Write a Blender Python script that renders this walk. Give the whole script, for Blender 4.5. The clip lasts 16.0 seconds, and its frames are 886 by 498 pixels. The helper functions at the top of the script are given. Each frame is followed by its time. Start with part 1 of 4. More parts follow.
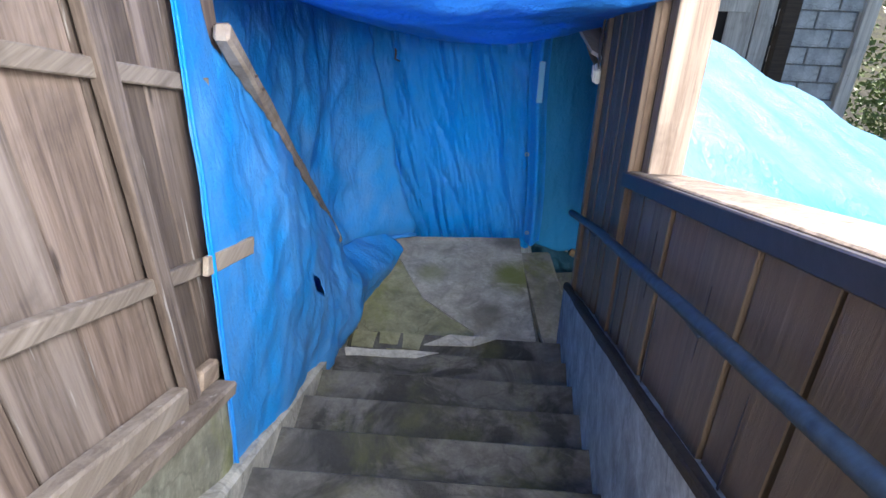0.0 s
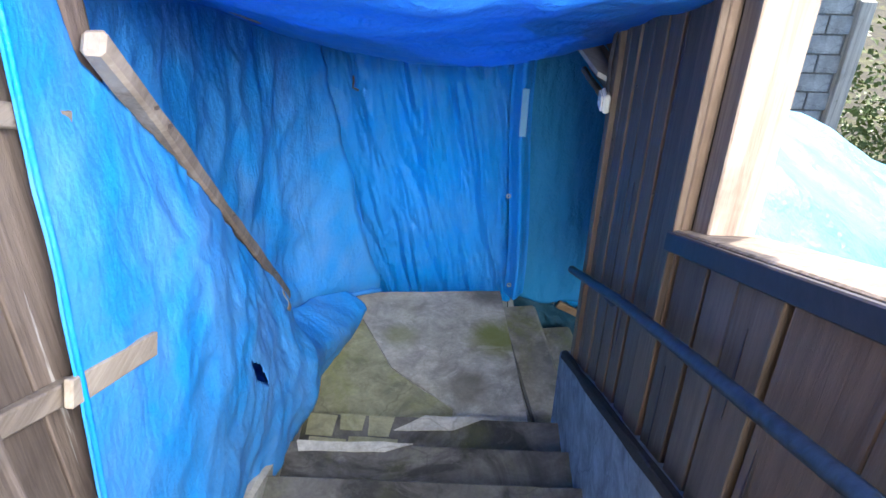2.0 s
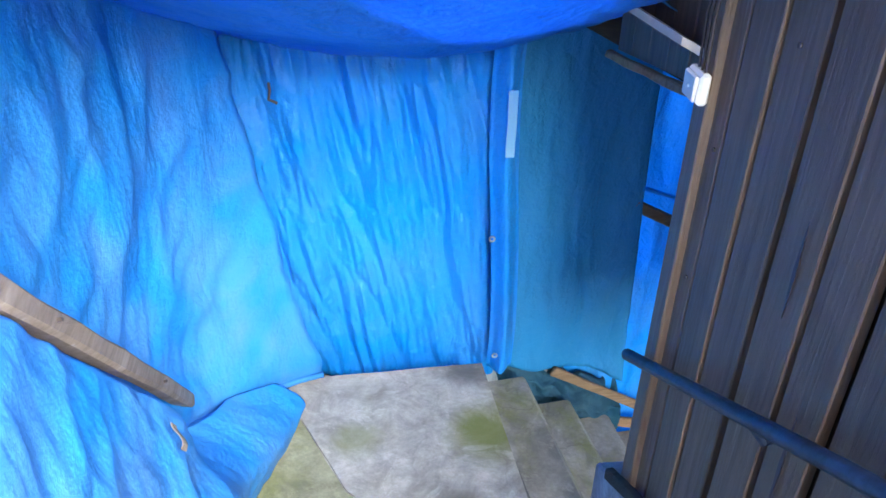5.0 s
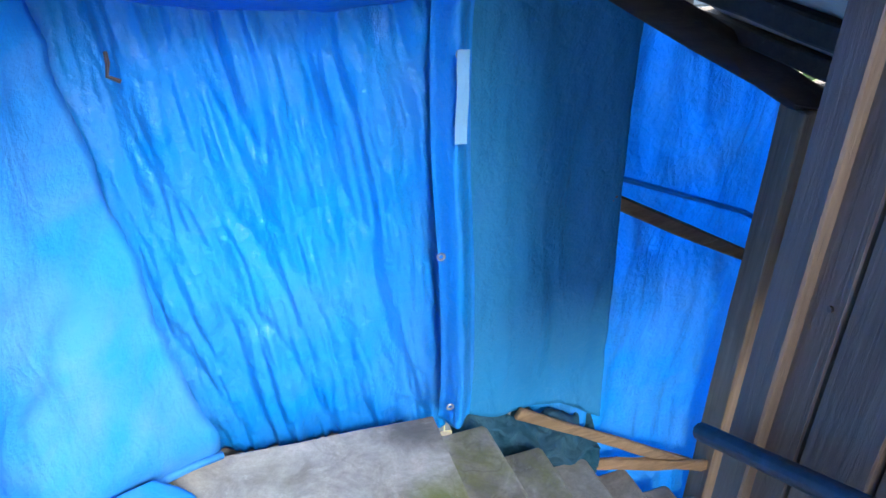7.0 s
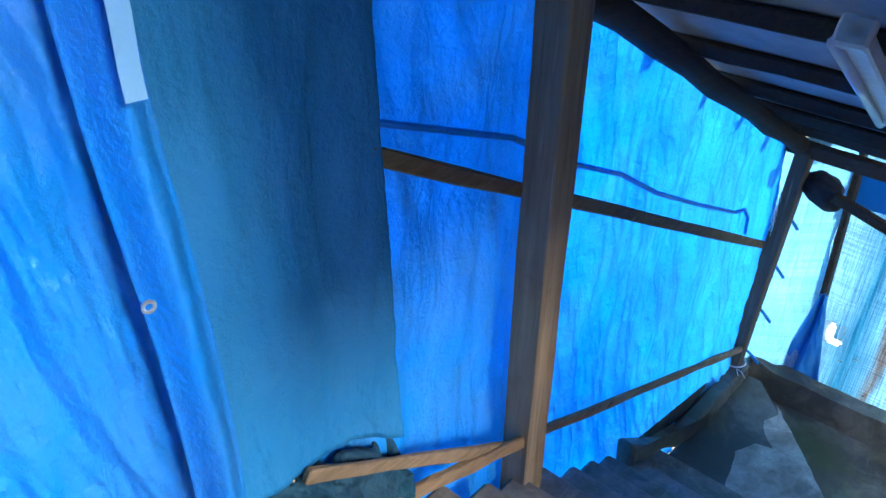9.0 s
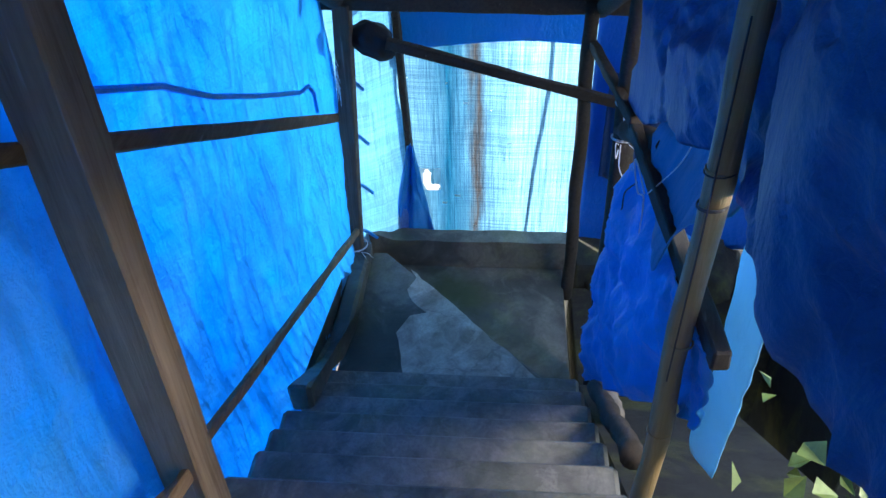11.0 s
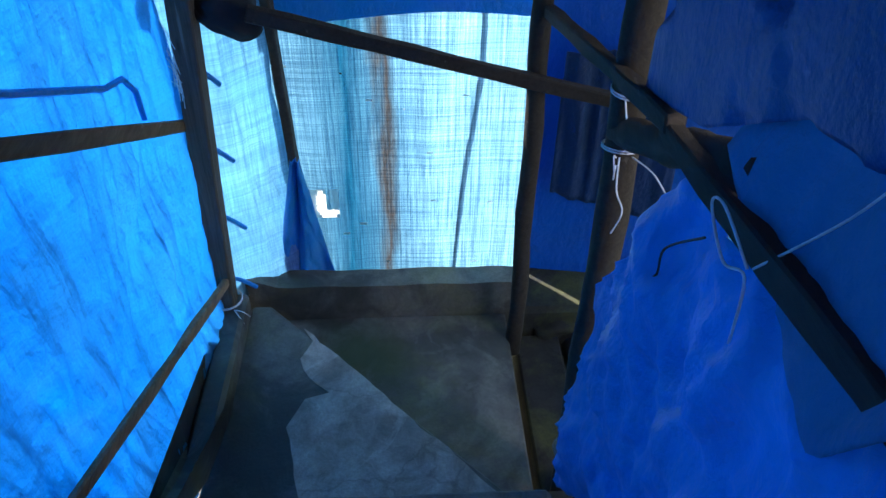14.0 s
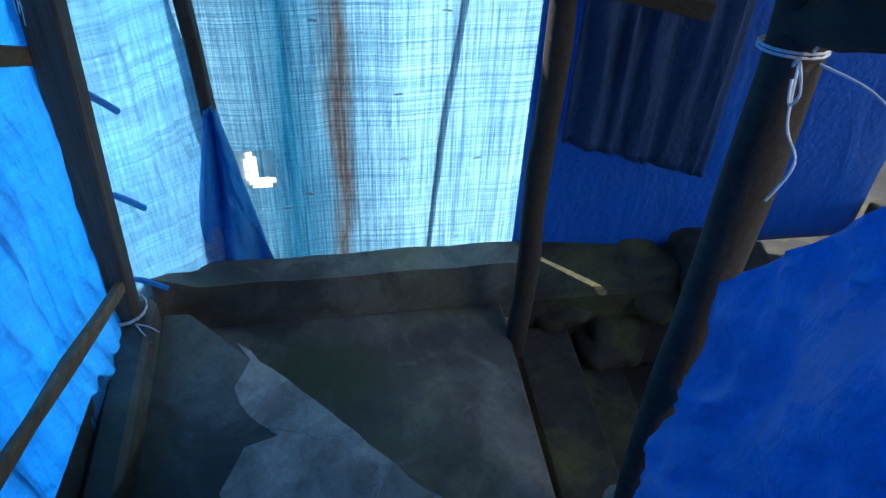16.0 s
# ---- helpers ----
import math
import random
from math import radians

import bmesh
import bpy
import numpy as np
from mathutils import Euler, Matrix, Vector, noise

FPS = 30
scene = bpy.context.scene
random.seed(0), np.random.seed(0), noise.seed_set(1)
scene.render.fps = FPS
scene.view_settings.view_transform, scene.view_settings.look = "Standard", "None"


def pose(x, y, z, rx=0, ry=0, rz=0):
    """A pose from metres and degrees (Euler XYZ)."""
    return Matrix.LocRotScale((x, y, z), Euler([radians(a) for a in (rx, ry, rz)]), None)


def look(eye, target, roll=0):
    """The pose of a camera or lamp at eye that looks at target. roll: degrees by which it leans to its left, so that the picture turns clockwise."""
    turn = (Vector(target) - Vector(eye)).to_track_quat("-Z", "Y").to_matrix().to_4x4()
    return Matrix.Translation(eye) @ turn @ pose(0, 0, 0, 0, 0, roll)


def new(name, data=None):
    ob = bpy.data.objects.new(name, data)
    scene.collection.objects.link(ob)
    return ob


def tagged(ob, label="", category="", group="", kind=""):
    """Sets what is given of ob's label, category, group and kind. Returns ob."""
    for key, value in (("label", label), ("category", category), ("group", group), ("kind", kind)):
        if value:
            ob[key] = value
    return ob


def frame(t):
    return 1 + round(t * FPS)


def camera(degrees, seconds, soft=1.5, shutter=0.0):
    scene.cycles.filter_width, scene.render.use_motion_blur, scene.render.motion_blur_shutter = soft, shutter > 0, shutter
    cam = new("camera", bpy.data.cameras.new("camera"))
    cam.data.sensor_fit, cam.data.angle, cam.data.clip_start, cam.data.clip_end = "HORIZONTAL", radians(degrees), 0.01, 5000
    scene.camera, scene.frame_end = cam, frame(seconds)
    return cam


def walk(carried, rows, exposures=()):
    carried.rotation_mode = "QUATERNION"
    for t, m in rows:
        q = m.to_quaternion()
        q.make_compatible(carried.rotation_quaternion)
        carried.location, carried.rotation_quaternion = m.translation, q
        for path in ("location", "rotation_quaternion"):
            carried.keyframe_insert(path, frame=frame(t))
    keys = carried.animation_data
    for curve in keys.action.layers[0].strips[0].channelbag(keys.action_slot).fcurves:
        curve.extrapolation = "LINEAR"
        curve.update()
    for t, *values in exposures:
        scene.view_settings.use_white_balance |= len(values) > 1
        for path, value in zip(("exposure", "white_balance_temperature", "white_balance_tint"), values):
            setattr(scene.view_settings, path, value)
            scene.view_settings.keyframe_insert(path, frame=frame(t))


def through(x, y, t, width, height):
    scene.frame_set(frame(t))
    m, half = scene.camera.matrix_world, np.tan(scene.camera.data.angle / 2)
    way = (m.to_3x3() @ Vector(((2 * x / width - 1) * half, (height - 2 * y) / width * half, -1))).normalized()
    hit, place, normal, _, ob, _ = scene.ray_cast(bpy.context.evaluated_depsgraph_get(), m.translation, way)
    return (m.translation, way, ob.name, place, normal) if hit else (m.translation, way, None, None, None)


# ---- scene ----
cam = camera(58.8, 16.0)
PATH = [
    (0, (0.236, -0.324, 2.015), (0.111, 1.283, 0.83), 0.8),
    (0.5, (0.19, -0.187, 1.939), (0.041, 1.451, 0.801), 1.0),
    (1, (0.13, -0.015, 1.901), (0.033, 1.65, 0.798), 1.1),
    (1.5, (0.137, 0.181, 1.779), (0.058, 1.852, 0.683), 0.7),
    (2, (0.141, 0.364, 1.695), (0.107, 2.022, 0.578), 1.4),
    (2.5, (0.078, 0.547, 1.584), (0.055, 2.186, 0.438), 1.2),
    (3, (0.056, 0.707, 1.491), (0.04, 2.329, 0.321), 0.6),
    (3.5, (0.076, 0.909, 1.4), (0.085, 2.523, 0.219), 0.7),
    (4, (0.059, 1.069, 1.319), (0.101, 2.702, 0.166), 1.1),
    (4.5, (-0.022, 1.28, 1.248), (0.068, 2.958, 0.164), 0.3),
    (5, (-0.024, 1.453, 1.147), (0.126, 3.148, 0.096), 1.2),
    (5.2, (-0.023, 1.543, 1.113), (0.159, 3.241, 0.071), 1.5),
    (7.5, (-0.034, 2.401, 0.651), (0.504, 4.033, -0.372), 1.2),
    (8, (-0.038, 2.619, 0.571), (0.708, 4.142, -0.488), 1.7),
    (8.5, (0.065, 2.818, 0.431), (0.945, 4.27, -0.625), 0.7),
    (9, (0.113, 3.036, 0.311), (1.19, 4.334, -0.765), 0.8),
    (9.5, (0.192, 3.216, 0.225), (1.54, 4.189, -0.886), 0.6),
    (10, (0.382, 3.364, 0.111), (1.871, 4.066, -1.024), -1.8),
    (10.2, (0.419, 3.446, 0.059), (1.953, 4.003, -1.097), -3.2),
    (12.3, (1.263, 3.512, -0.291), (2.741, 3.75, -1.617), -0.3),
    (12.5, (1.36, 3.56, -0.344), (2.854, 3.752, -1.66), -0.3),
    (13, (1.514, 3.616, -0.472), (3.034, 3.785, -1.761), 0.4),
    (13.5, (1.7, 3.653, -0.63), (3.24, 3.855, -1.89), -0.1),
    (14, (1.9, 3.758, -0.797), (3.443, 3.904, -2.06), 1.0),
    (14.5, (2.094, 3.816, -0.94), (3.633, 3.9, -2.215), 1.8),
    (15, (2.317, 3.853, -1.085), (3.856, 3.941, -2.36), 1.6),
    (15.5, (2.539, 3.968, -1.275), (4.054, 4.037, -2.579), 1.2),
    (16, (2.759, 4.038, -1.439), (4.247, 3.998, -2.775), 2.9),
]
EXPOSURES = [(0.0, 0.85), (1.5, 1.2), (3.0, 1.8), (3.5, 2.0), (5.2, 2.45), (7.5, 2.45), (9.0, 2.38), (10.0, 2.15), (12.5, 1.85), (16.0, 1.4)]
walk(cam, [(t, look(eye, target, roll)) for t, eye, target, roll in PATH], EXPOSURES)

# ---- light ----
SUN_DIR = Vector((0.42, 0.58, 0.70)).normalized()   # towards the sun
world = bpy.data.worlds.new("sky")
scene.world = world
world.use_nodes = True
sky = world.node_tree.nodes.new("ShaderNodeTexSky")
sky.sky_type, sky.sun_disc = "NISHITA", False
sky.sun_elevation = math.asin(SUN_DIR.z)
sky.sun_rotation = math.atan2(SUN_DIR.x, SUN_DIR.y)
bg = world.node_tree.nodes["Background"]
bg.inputs[1].default_value = 0.15
world.node_tree.links.new(sky.outputs[0], bg.inputs[0])
sun = new("sun", bpy.data.lights.new("sun", "SUN"))
sun.data.energy, sun.data.angle, sun.data.color = 5.0, radians(0.6), (1.0, 0.95, 0.87)
sun.matrix_world = look(SUN_DIR * 30, (0, 0, 0))

door = new("head_opening_light", bpy.data.lights.new("head_opening_light", "AREA"))
door.data.shape, door.data.size, door.data.size_y, door.data.energy = "RECTANGLE", 0.7, 1.2, 11.0
door.data.color = (1.0, 0.98, 0.94)
door.data.spread = radians(85)
door.matrix_world = look((0.33, -1.6, 2.75), (0.25, 4.3, -0.30))      # the open head of the stair
pane = new("window_light", bpy.data.lights.new("window_light", "AREA"))
pane.data.shape, pane.data.size, pane.data.size_y, pane.data.energy = "RECTANGLE", 1.0, 0.9, 28.0
pane.data.color = (0.97, 0.98, 1.0)
pane.data.spread = radians(95)
pane.matrix_world = look((1.10, -0.45, 2.55), (0.20, 4.3, -0.50))       # daylight in the long window

near = new("near_window_light", bpy.data.lights.new("near_window_light", "AREA"))
near.data.shape, near.data.size, near.data.size_y, near.data.energy = "RECTANGLE", 1.6, 0.7, 17.0
near.data.color, near.data.spread = (0.98, 0.99, 1.0), radians(120)
near.matrix_world = look((0.98, 0.35, 2.35), (-0.55, 0.95, -0.1))       # the upper end of the same window

gap = new("side_fill_light", bpy.data.lights.new("side_fill_light", "AREA"))
gap.data.shape, gap.data.size, gap.data.size_y, gap.data.energy = "RECTANGLE", 0.75, 1.1, 0.8
gap.data.color = (1.0, 0.95, 0.88)
gap.matrix_world = look((1.50, 2.72, -0.30), (1.75, 4.6, -1.3))      # added lamp on the outer side, brightens the post fronts
yard = new("flap_fill_light", bpy.data.lights.new("flap_fill_light", "AREA"))
yard.data.spread = radians(120)
yard.data.size, yard.data.energy, yard.data.color = 0.8, 11.0, (1.0, 0.97, 0.9)
yard.matrix_world = look((2.35, 1.55, -0.75), (2.05, 2.95, -1.65))   # added lamp in place of sun on the loose flap

# ---- measures of the place ----
L1, RISE1, RUN1, NOSE1 = -1.265, 0.168, 0.331, 3.39     # upper landing and the flight above it
L2, RISE2, RUN2 = -3.921, 0.177, 0.247                  # lower landing and the flight between
XR, XL = 0.693, -0.66                                   # faces of the two board walls
YF = 4.33                                               # far sheet of the upper landing
TURN2 = radians(9.0)
U2, V2 = Vector((math.cos(TURN2), math.sin(TURN2), 0)), Vector((-math.sin(TURN2), math.cos(TURN2), 0))
O2 = Vector((0.50, 3.87, 0))
F2 = Matrix.Translation(O2) @ Matrix.Rotation(TURN2, 4, "Z")   # second flight: x along it, y to its left wall


def slope1(y, z0, y0, k=0.525):
    return z0 - k * (y - y0)


def beam2(s):
    """Height of the left roof beam over the second flight."""
    return 0.0 - 0.53 * (s - 0.97)


def stair2(s):
    return L1 - RISE2 * s / RUN2


def P(s, w, z):
    """A place by the second flight: along it, to its left, height."""
    return F2 @ Vector((s, w, z))


# ---- materials ----
def mat(name):
    m = bpy.data.materials.new(name)
    m.use_nodes = True
    return m, m.node_tree.nodes, m.node_tree.links, m.node_tree.nodes["Principled BSDF"]


def mapped(N, L, scale=(1, 1, 1), kind="Object"):
    tc, mp = N.new("ShaderNodeTexCoord"), N.new("ShaderNodeMapping")
    mp.inputs["Scale"].default_value = scale
    L.new(tc.outputs[kind], mp.inputs["Vector"])
    return mp.outputs[0]


def noise_tex(N, L, vec, scale, detail=6, rough=0.6, dist=0.0):
    n = N.new("ShaderNodeTexNoise")
    n.inputs["Scale"].default_value, n.inputs["Detail"].default_value = scale, detail
    n.inputs["Roughness"].default_value, n.inputs["Distortion"].default_value = rough, dist
    L.new(vec, n.inputs["Vector"])
    return n.outputs["Fac"]


def ramp(N, L, fac, stops):
    r = N.new("ShaderNodeValToRGB")
    e = r.color_ramp.elements
    while len(e) < len(stops):
        e.new(0.5)
    for el, (p, c) in zip(e, stops):
        el.position, el.color = p, (*c, 1) if len(c) == 3 else c
    L.new(fac, r.inputs[0])
    return r.outputs[0]


def mixc(N, L, fac, a, b, mode="MIX"):
    m = N.new("ShaderNodeMix")
    m.data_type, m.blend_type = "RGBA", mode
    for sock, v in ((m.inputs["Factor"], fac), (m.inputs["A"], a), (m.inputs["B"], b)):
        if isinstance(v, (int, float)):
            sock.default_value = v
        elif isinstance(v, tuple):
            sock.default_value = (*v, 1)
        else:
            L.new(v, sock)
    return m.outputs["Result"]


def bump(N, L, bsdf, height, strength, dist=0.01):
    b = N.new("ShaderNodeBump")
    b.inputs["Strength"].default_value, b.inputs["Distance"].default_value = strength, dist
    L.new(height, b.inputs["Height"])
    L.new(b.outputs[0], bsdf.inputs["Normal"])
    return b.outputs[0]


def wood(name, dark, light, axis="z", grey=0.0, rough=0.85, knots=True):
    """Weathered timber with grain along one axis."""
    m, N, L, B = mat(name)
    info = N.new("ShaderNodeObjectInfo")
    long = {"x": (1.2, 22, 22), "y": (22, 1.2, 22), "z": (22, 22, 1.2)}[axis]
    tc, add = N.new("ShaderNodeTexCoord"), N.new("ShaderNodeVectorMath")
    mul = N.new("ShaderNodeVectorMath")
    mul.operation = "SCALE"
    mul.inputs[0].default_value = (7, 13, 5)
    L.new(info.outputs["Random"], mul.inputs["Scale"])
    L.new(tc.outputs["Object"], add.inputs[0])
    L.new(mul.outputs[0], add.inputs[1])
    mp = N.new("ShaderNodeMapping")
    mp.inputs["Scale"].default_value = long
    L.new(add.outputs[0], mp.inputs["Vector"])
    grain = noise_tex(N, L, mp.outputs[0], 2.2, 8, 0.7, 0.6)
    mp2 = N.new("ShaderNodeMapping")
    mp2.inputs["Scale"].default_value = tuple(v * 0.16 for v in long)
    L.new(add.outputs[0], mp2.inputs["Vector"])
    patchy = noise_tex(N, L, mp2.outputs[0], 2.0, 5, 0.65, 0.8)
    col = ramp(N, L, grain, [(0.28, dark), (0.52, tuple((a + b) / 2 for a, b in zip(dark, light))), (0.75, light)])
    silver = tuple(min(1, c * 1.25 + 0.06) for c in light)
    col = mixc(N, L, ramp(N, L, patchy, [(0.48, (0, 0, 0)), (0.66, (grey, grey, grey))]), col, silver)
    hue = ramp(N, L, info.outputs["Random"], [(0.0, (0.72, 0.70, 0.68)), (0.5, (1, 1, 1)), (1.0, (1.18, 1.08, 1.0))])
    col = mixc(N, L, 1.0, col, hue, "MULTIPLY")
    stain = noise_tex(N, L, add.outputs[0], 5.0, 4, 0.6)
    col = mixc(N, L, ramp(N, L, stain, [(0.55, (0, 0, 0)), (0.75, (0.45, 0.45, 0.45))]), col, tuple(c * 0.45 for c in dark))
    fl = noise_tex(N, L, mp2.outputs[0], 9.0, 4, 0.6, 0.2)
    col = mixc(N, L, ramp(N, L, fl, [(0.66, (0, 0, 0)), (0.72, (grey * 0.8,) * 3)]), col, (0.62, 0.58, 0.54))
    kn = N.new("ShaderNodeTexVoronoi")
    kn.inputs["Scale"].default_value = 0.9
    mp3 = N.new("ShaderNodeMapping")
    mp3.inputs["Scale"].default_value = tuple(v * 0.28 + 1.6 for v in long)
    L.new(add.outputs[0], mp3.inputs["Vector"])
    L.new(mp3.outputs[0], kn.inputs["Vector"])
    col = mixc(N, L, ramp(N, L, kn.outputs["Distance"], [(0.04, (0.75, 0.75, 0.75)), (0.09, (0, 0, 0))]), col, tuple(c * 0.3 for c in dark))
    L.new(col, B.inputs["Base Color"])
    B.inputs["Roughness"].default_value = rough
    bump(N, L, B, grain, 0.7, 0.007)
    return m


def concrete(name, base, moss=0.5, dark=0.5, bumpy=0.5, scale=1.0, stains=(), rough=0.88, crazing=0.35):
    """Cast concrete; stains are (centre, radius, colour, amount)."""
    m, N, L, B = mat(name)
    v = mapped(N, L, (scale,) * 3)
    fine, mid = noise_tex(N, L, v, 55, 6, 0.7), noise_tex(N, L, v, 6.5, 8, 0.68, 0.5)
    big = noise_tex(N, L, v, 2.1, 6, 0.62, 0.7)
    col = ramp(N, L, mid, [(0.34, tuple(c * 0.62 for c in base)), (0.5, base), (0.64, tuple(min(1, c * 1.32) for c in base))])
    col = mixc(N, L, ramp(N, L, big, [(0.46, (0, 0, 0)), (0.56, (dark,) * 3)]), col, tuple(c * 0.16 for c in base))
    blots = noise_tex(N, L, v, 3.4, 9, 0.74, 1.2)
    col = mixc(N, L, ramp(N, L, blots, [(0.56, (0, 0, 0)), (0.62, (0.32, 0.32, 0.32))]), col, tuple(min(1, c * 1.7) for c in base))
    crack = N.new("ShaderNodeTexVoronoi")
    crack.feature = "DISTANCE_TO_EDGE"
    crack.inputs["Scale"].default_value = 1.15
    wv = N.new("ShaderNodeVectorMath")
    wv.operation = "MULTIPLY_ADD"
    nz = N.new("ShaderNodeTexNoise")
    nz.inputs["Scale"].default_value, nz.inputs["Detail"].default_value = 5.0, 6.0
    L.new(v, nz.inputs["Vector"])
    L.new(nz.outputs["Color"], wv.inputs[0])
    wv.inputs[1].default_value = (0.25, 0.25, 0.25)
    L.new(v, wv.inputs[2])
    L.new(wv.outputs[0], crack.inputs["Vector"])
    col = mixc(N, L, ramp(N, L, crack.outputs["Distance"], [(0.002, (crazing,) * 3), (0.008, (0, 0, 0))]), col, tuple(c * 0.2 for c in base))
    green = noise_tex(N, L, mapped(N, L, (1.7, 1.3, 1.1)), 1.6, 6, 0.65, 0.4)
    col = mixc(N, L, ramp(N, L, green, [(0.5, (0, 0, 0)), (0.66, (moss,) * 3)]), col, (0.20, 0.22, 0.04))
    col = mixc(N, L, ramp(N, L, fine, [(0.35, (0.35, 0.35, 0.35)), (0.6, (0, 0, 0))]), col, tuple(c * 0.5 for c in base))
    for centre, radius, colour, amount in stains:
        d, mr, wb = N.new("ShaderNodeVectorMath"), N.new("ShaderNodeMapRange"), N.new("ShaderNodeMath")
        d.operation, wb.operation = "DISTANCE", "MULTIPLY_ADD"
        L.new(v, d.inputs[0])
        d.inputs[1].default_value = centre
        L.new(blots, wb.inputs[0])
        wb.inputs[1].default_value = radius * 1.5
        L.new(d.outputs["Value"], wb.inputs[2])
        mr.inputs["From Min"].default_value, mr.inputs["From Max"].default_value = radius * 1.15, radius * 1.85
        mr.inputs["To Min"].default_value, mr.inputs["To Max"].default_value = amount, 0.0
        L.new(wb.outputs[0], mr.inputs["Value"])
        col = mixc(N, L, mr.outputs[0], col, colour)
    L.new(col, B.inputs["Base Color"])
    B.inputs["Roughness"].default_value = rough
    add = N.new("ShaderNodeMath")
    L.new(mid, add.inputs[0])
    L.new(fine, add.inputs[1])
    bump(N, L, B, add.outputs[0], bumpy, 0.012)
    return m


def tarp(name, base, through, faded=0.0, gloss=0.35, wrinkle=0.5, weave=0.0, streak=None, worn=None):
    """Woven plastic sheet: a glossy skin over a body that lets part of the light through. worn paints sun glow as a
    paler end.
    """
    m, N, L, B = mat(name)
    v = mapped(N, L, (1, 1, 1))
    tall = mapped(N, L, (5, 5, 1.6))
    folds = noise_tex(N, L, tall, 1.1, 3, 0.5, 0.9)
    crumple = N.new("ShaderNodeTexVoronoi")
    crumple.feature = "DISTANCE_TO_EDGE"
    crumple.inputs["Scale"].default_value = 9
    wob = N.new("ShaderNodeVectorMath")
    wob.operation = "MULTIPLY_ADD"
    nz = N.new("ShaderNodeTexNoise")
    nz.inputs["Scale"].default_value = 3.5
    L.new(v, nz.inputs["Vector"])
    L.new(nz.outputs["Color"], wob.inputs[0])
    wob.inputs[1].default_value = (0.35, 0.35, 0.35)
    L.new(v, wob.inputs[2])
    L.new(wob.outputs[0], crumple.inputs["Vector"])
    cr = ramp(N, L, crumple.outputs["Distance"], [(0.0, (0, 0, 0)), (0.09, (1, 1, 1))])
    fine = noise_tex(N, L, v, 38, 5, 0.6)
    blot = noise_tex(N, L, v, 2.6, 6, 0.6, 0.4)
    scuff = noise_tex(N, L, mapped(N, L, (3, 3, 7)), 4.5, 7, 0.72, 0.8)
    pale = tuple(min(1, c * 0.55 + 0.24) for c in base)
    col = mixc(N, L, ramp(N, L, blot, [(0.4, (0, 0, 0)), (0.7, (0.18 + faded,) * 3)]), base, pale)
    col = mixc(N, L, ramp(N, L, scuff, [(0.63, (0, 0, 0)), (0.74, (0.35, 0.35, 0.35))]), col, (0.22, 0.42, 0.66))
    edge = ramp(N, L, crumple.outputs["Distance"], [(0.0, (0.05, 0.05, 0.05)), (0.02, (0, 0, 0))])
    col = mixc(N, L, edge, col, (0.35, 0.58, 0.80))
    cloud = noise_tex(N, L, mapped(N, L, (1.3, 1.3, 0.9)), 1.1, 3, 0.5, 0.3)
    col = mixc(N, L, ramp(N, L, cloud, [(0.38, (0.30, 0.30, 0.30)), (0.62, (0, 0, 0))]), col, tuple(c * 0.55 for c in base))
    # sun glow painted in: colour pales along the stair, with a noisy edge
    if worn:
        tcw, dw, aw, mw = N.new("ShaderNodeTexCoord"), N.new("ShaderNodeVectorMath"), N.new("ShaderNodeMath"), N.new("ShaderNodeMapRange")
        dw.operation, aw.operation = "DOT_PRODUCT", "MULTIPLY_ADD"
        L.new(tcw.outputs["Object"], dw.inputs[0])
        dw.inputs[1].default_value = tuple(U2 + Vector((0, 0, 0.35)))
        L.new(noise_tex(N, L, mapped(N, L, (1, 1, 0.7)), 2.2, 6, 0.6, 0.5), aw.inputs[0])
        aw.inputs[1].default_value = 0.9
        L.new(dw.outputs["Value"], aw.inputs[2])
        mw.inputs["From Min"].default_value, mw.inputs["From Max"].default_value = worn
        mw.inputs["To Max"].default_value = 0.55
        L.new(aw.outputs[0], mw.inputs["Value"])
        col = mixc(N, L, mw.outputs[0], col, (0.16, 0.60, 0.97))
    if streak:
        tc, dt, ad = N.new("ShaderNodeTexCoord"), N.new("ShaderNodeVectorMath"), N.new("ShaderNodeMath")
        dt.operation, ad.operation = "DOT_PRODUCT", "MULTIPLY_ADD"
        L.new(tc.outputs["Object"], dt.inputs[0])
        dt.inputs[1].default_value = tuple(V2)
        st = noise_tex(N, L, mapped(N, L, (6, 6, 1.0)), 1.5, 5, 0.65)
        L.new(st, ad.inputs[0])
        ad.inputs[1].default_value = 0.22
        L.new(dt.outputs["Value"], ad.inputs[2])
        c0 = O2.dot(V2) + 0.11
        def band(at, half, amount, colour, base):
            sub, mr = N.new("ShaderNodeMath"), N.new("ShaderNodeMapRange")
            sub.operation = "COMPARE"
            d = N.new("ShaderNodeMath")
            d.operation = "SUBTRACT"
            L.new(ad.outputs[0], d.inputs[0])
            d.inputs[1].default_value = c0 + at
            ab = N.new("ShaderNodeMath")
            ab.operation = "ABSOLUTE"
            L.new(d.outputs[0], ab.inputs[0])
            mr.inputs["From Min"].default_value, mr.inputs["From Max"].default_value = 0.0, half
            mr.inputs["To Min"].default_value, mr.inputs["To Max"].default_value = amount, 0.0
            L.new(ab.outputs[0], mr.inputs["Value"])
            return mixc(N, L, mr.outputs[0], base, colour)
        col = band(-0.05, 0.52, 1.0, (0.012, 0.12, 0.22), col)
        col = band(-0.24, 0.075, 0.9, streak, col)
    L.new(col, B.inputs["Base Color"])
    B.inputs["Roughness"].default_value = gloss
    B.inputs["Specular IOR Level"].default_value = 0.4
    h = N.new("ShaderNodeMath")
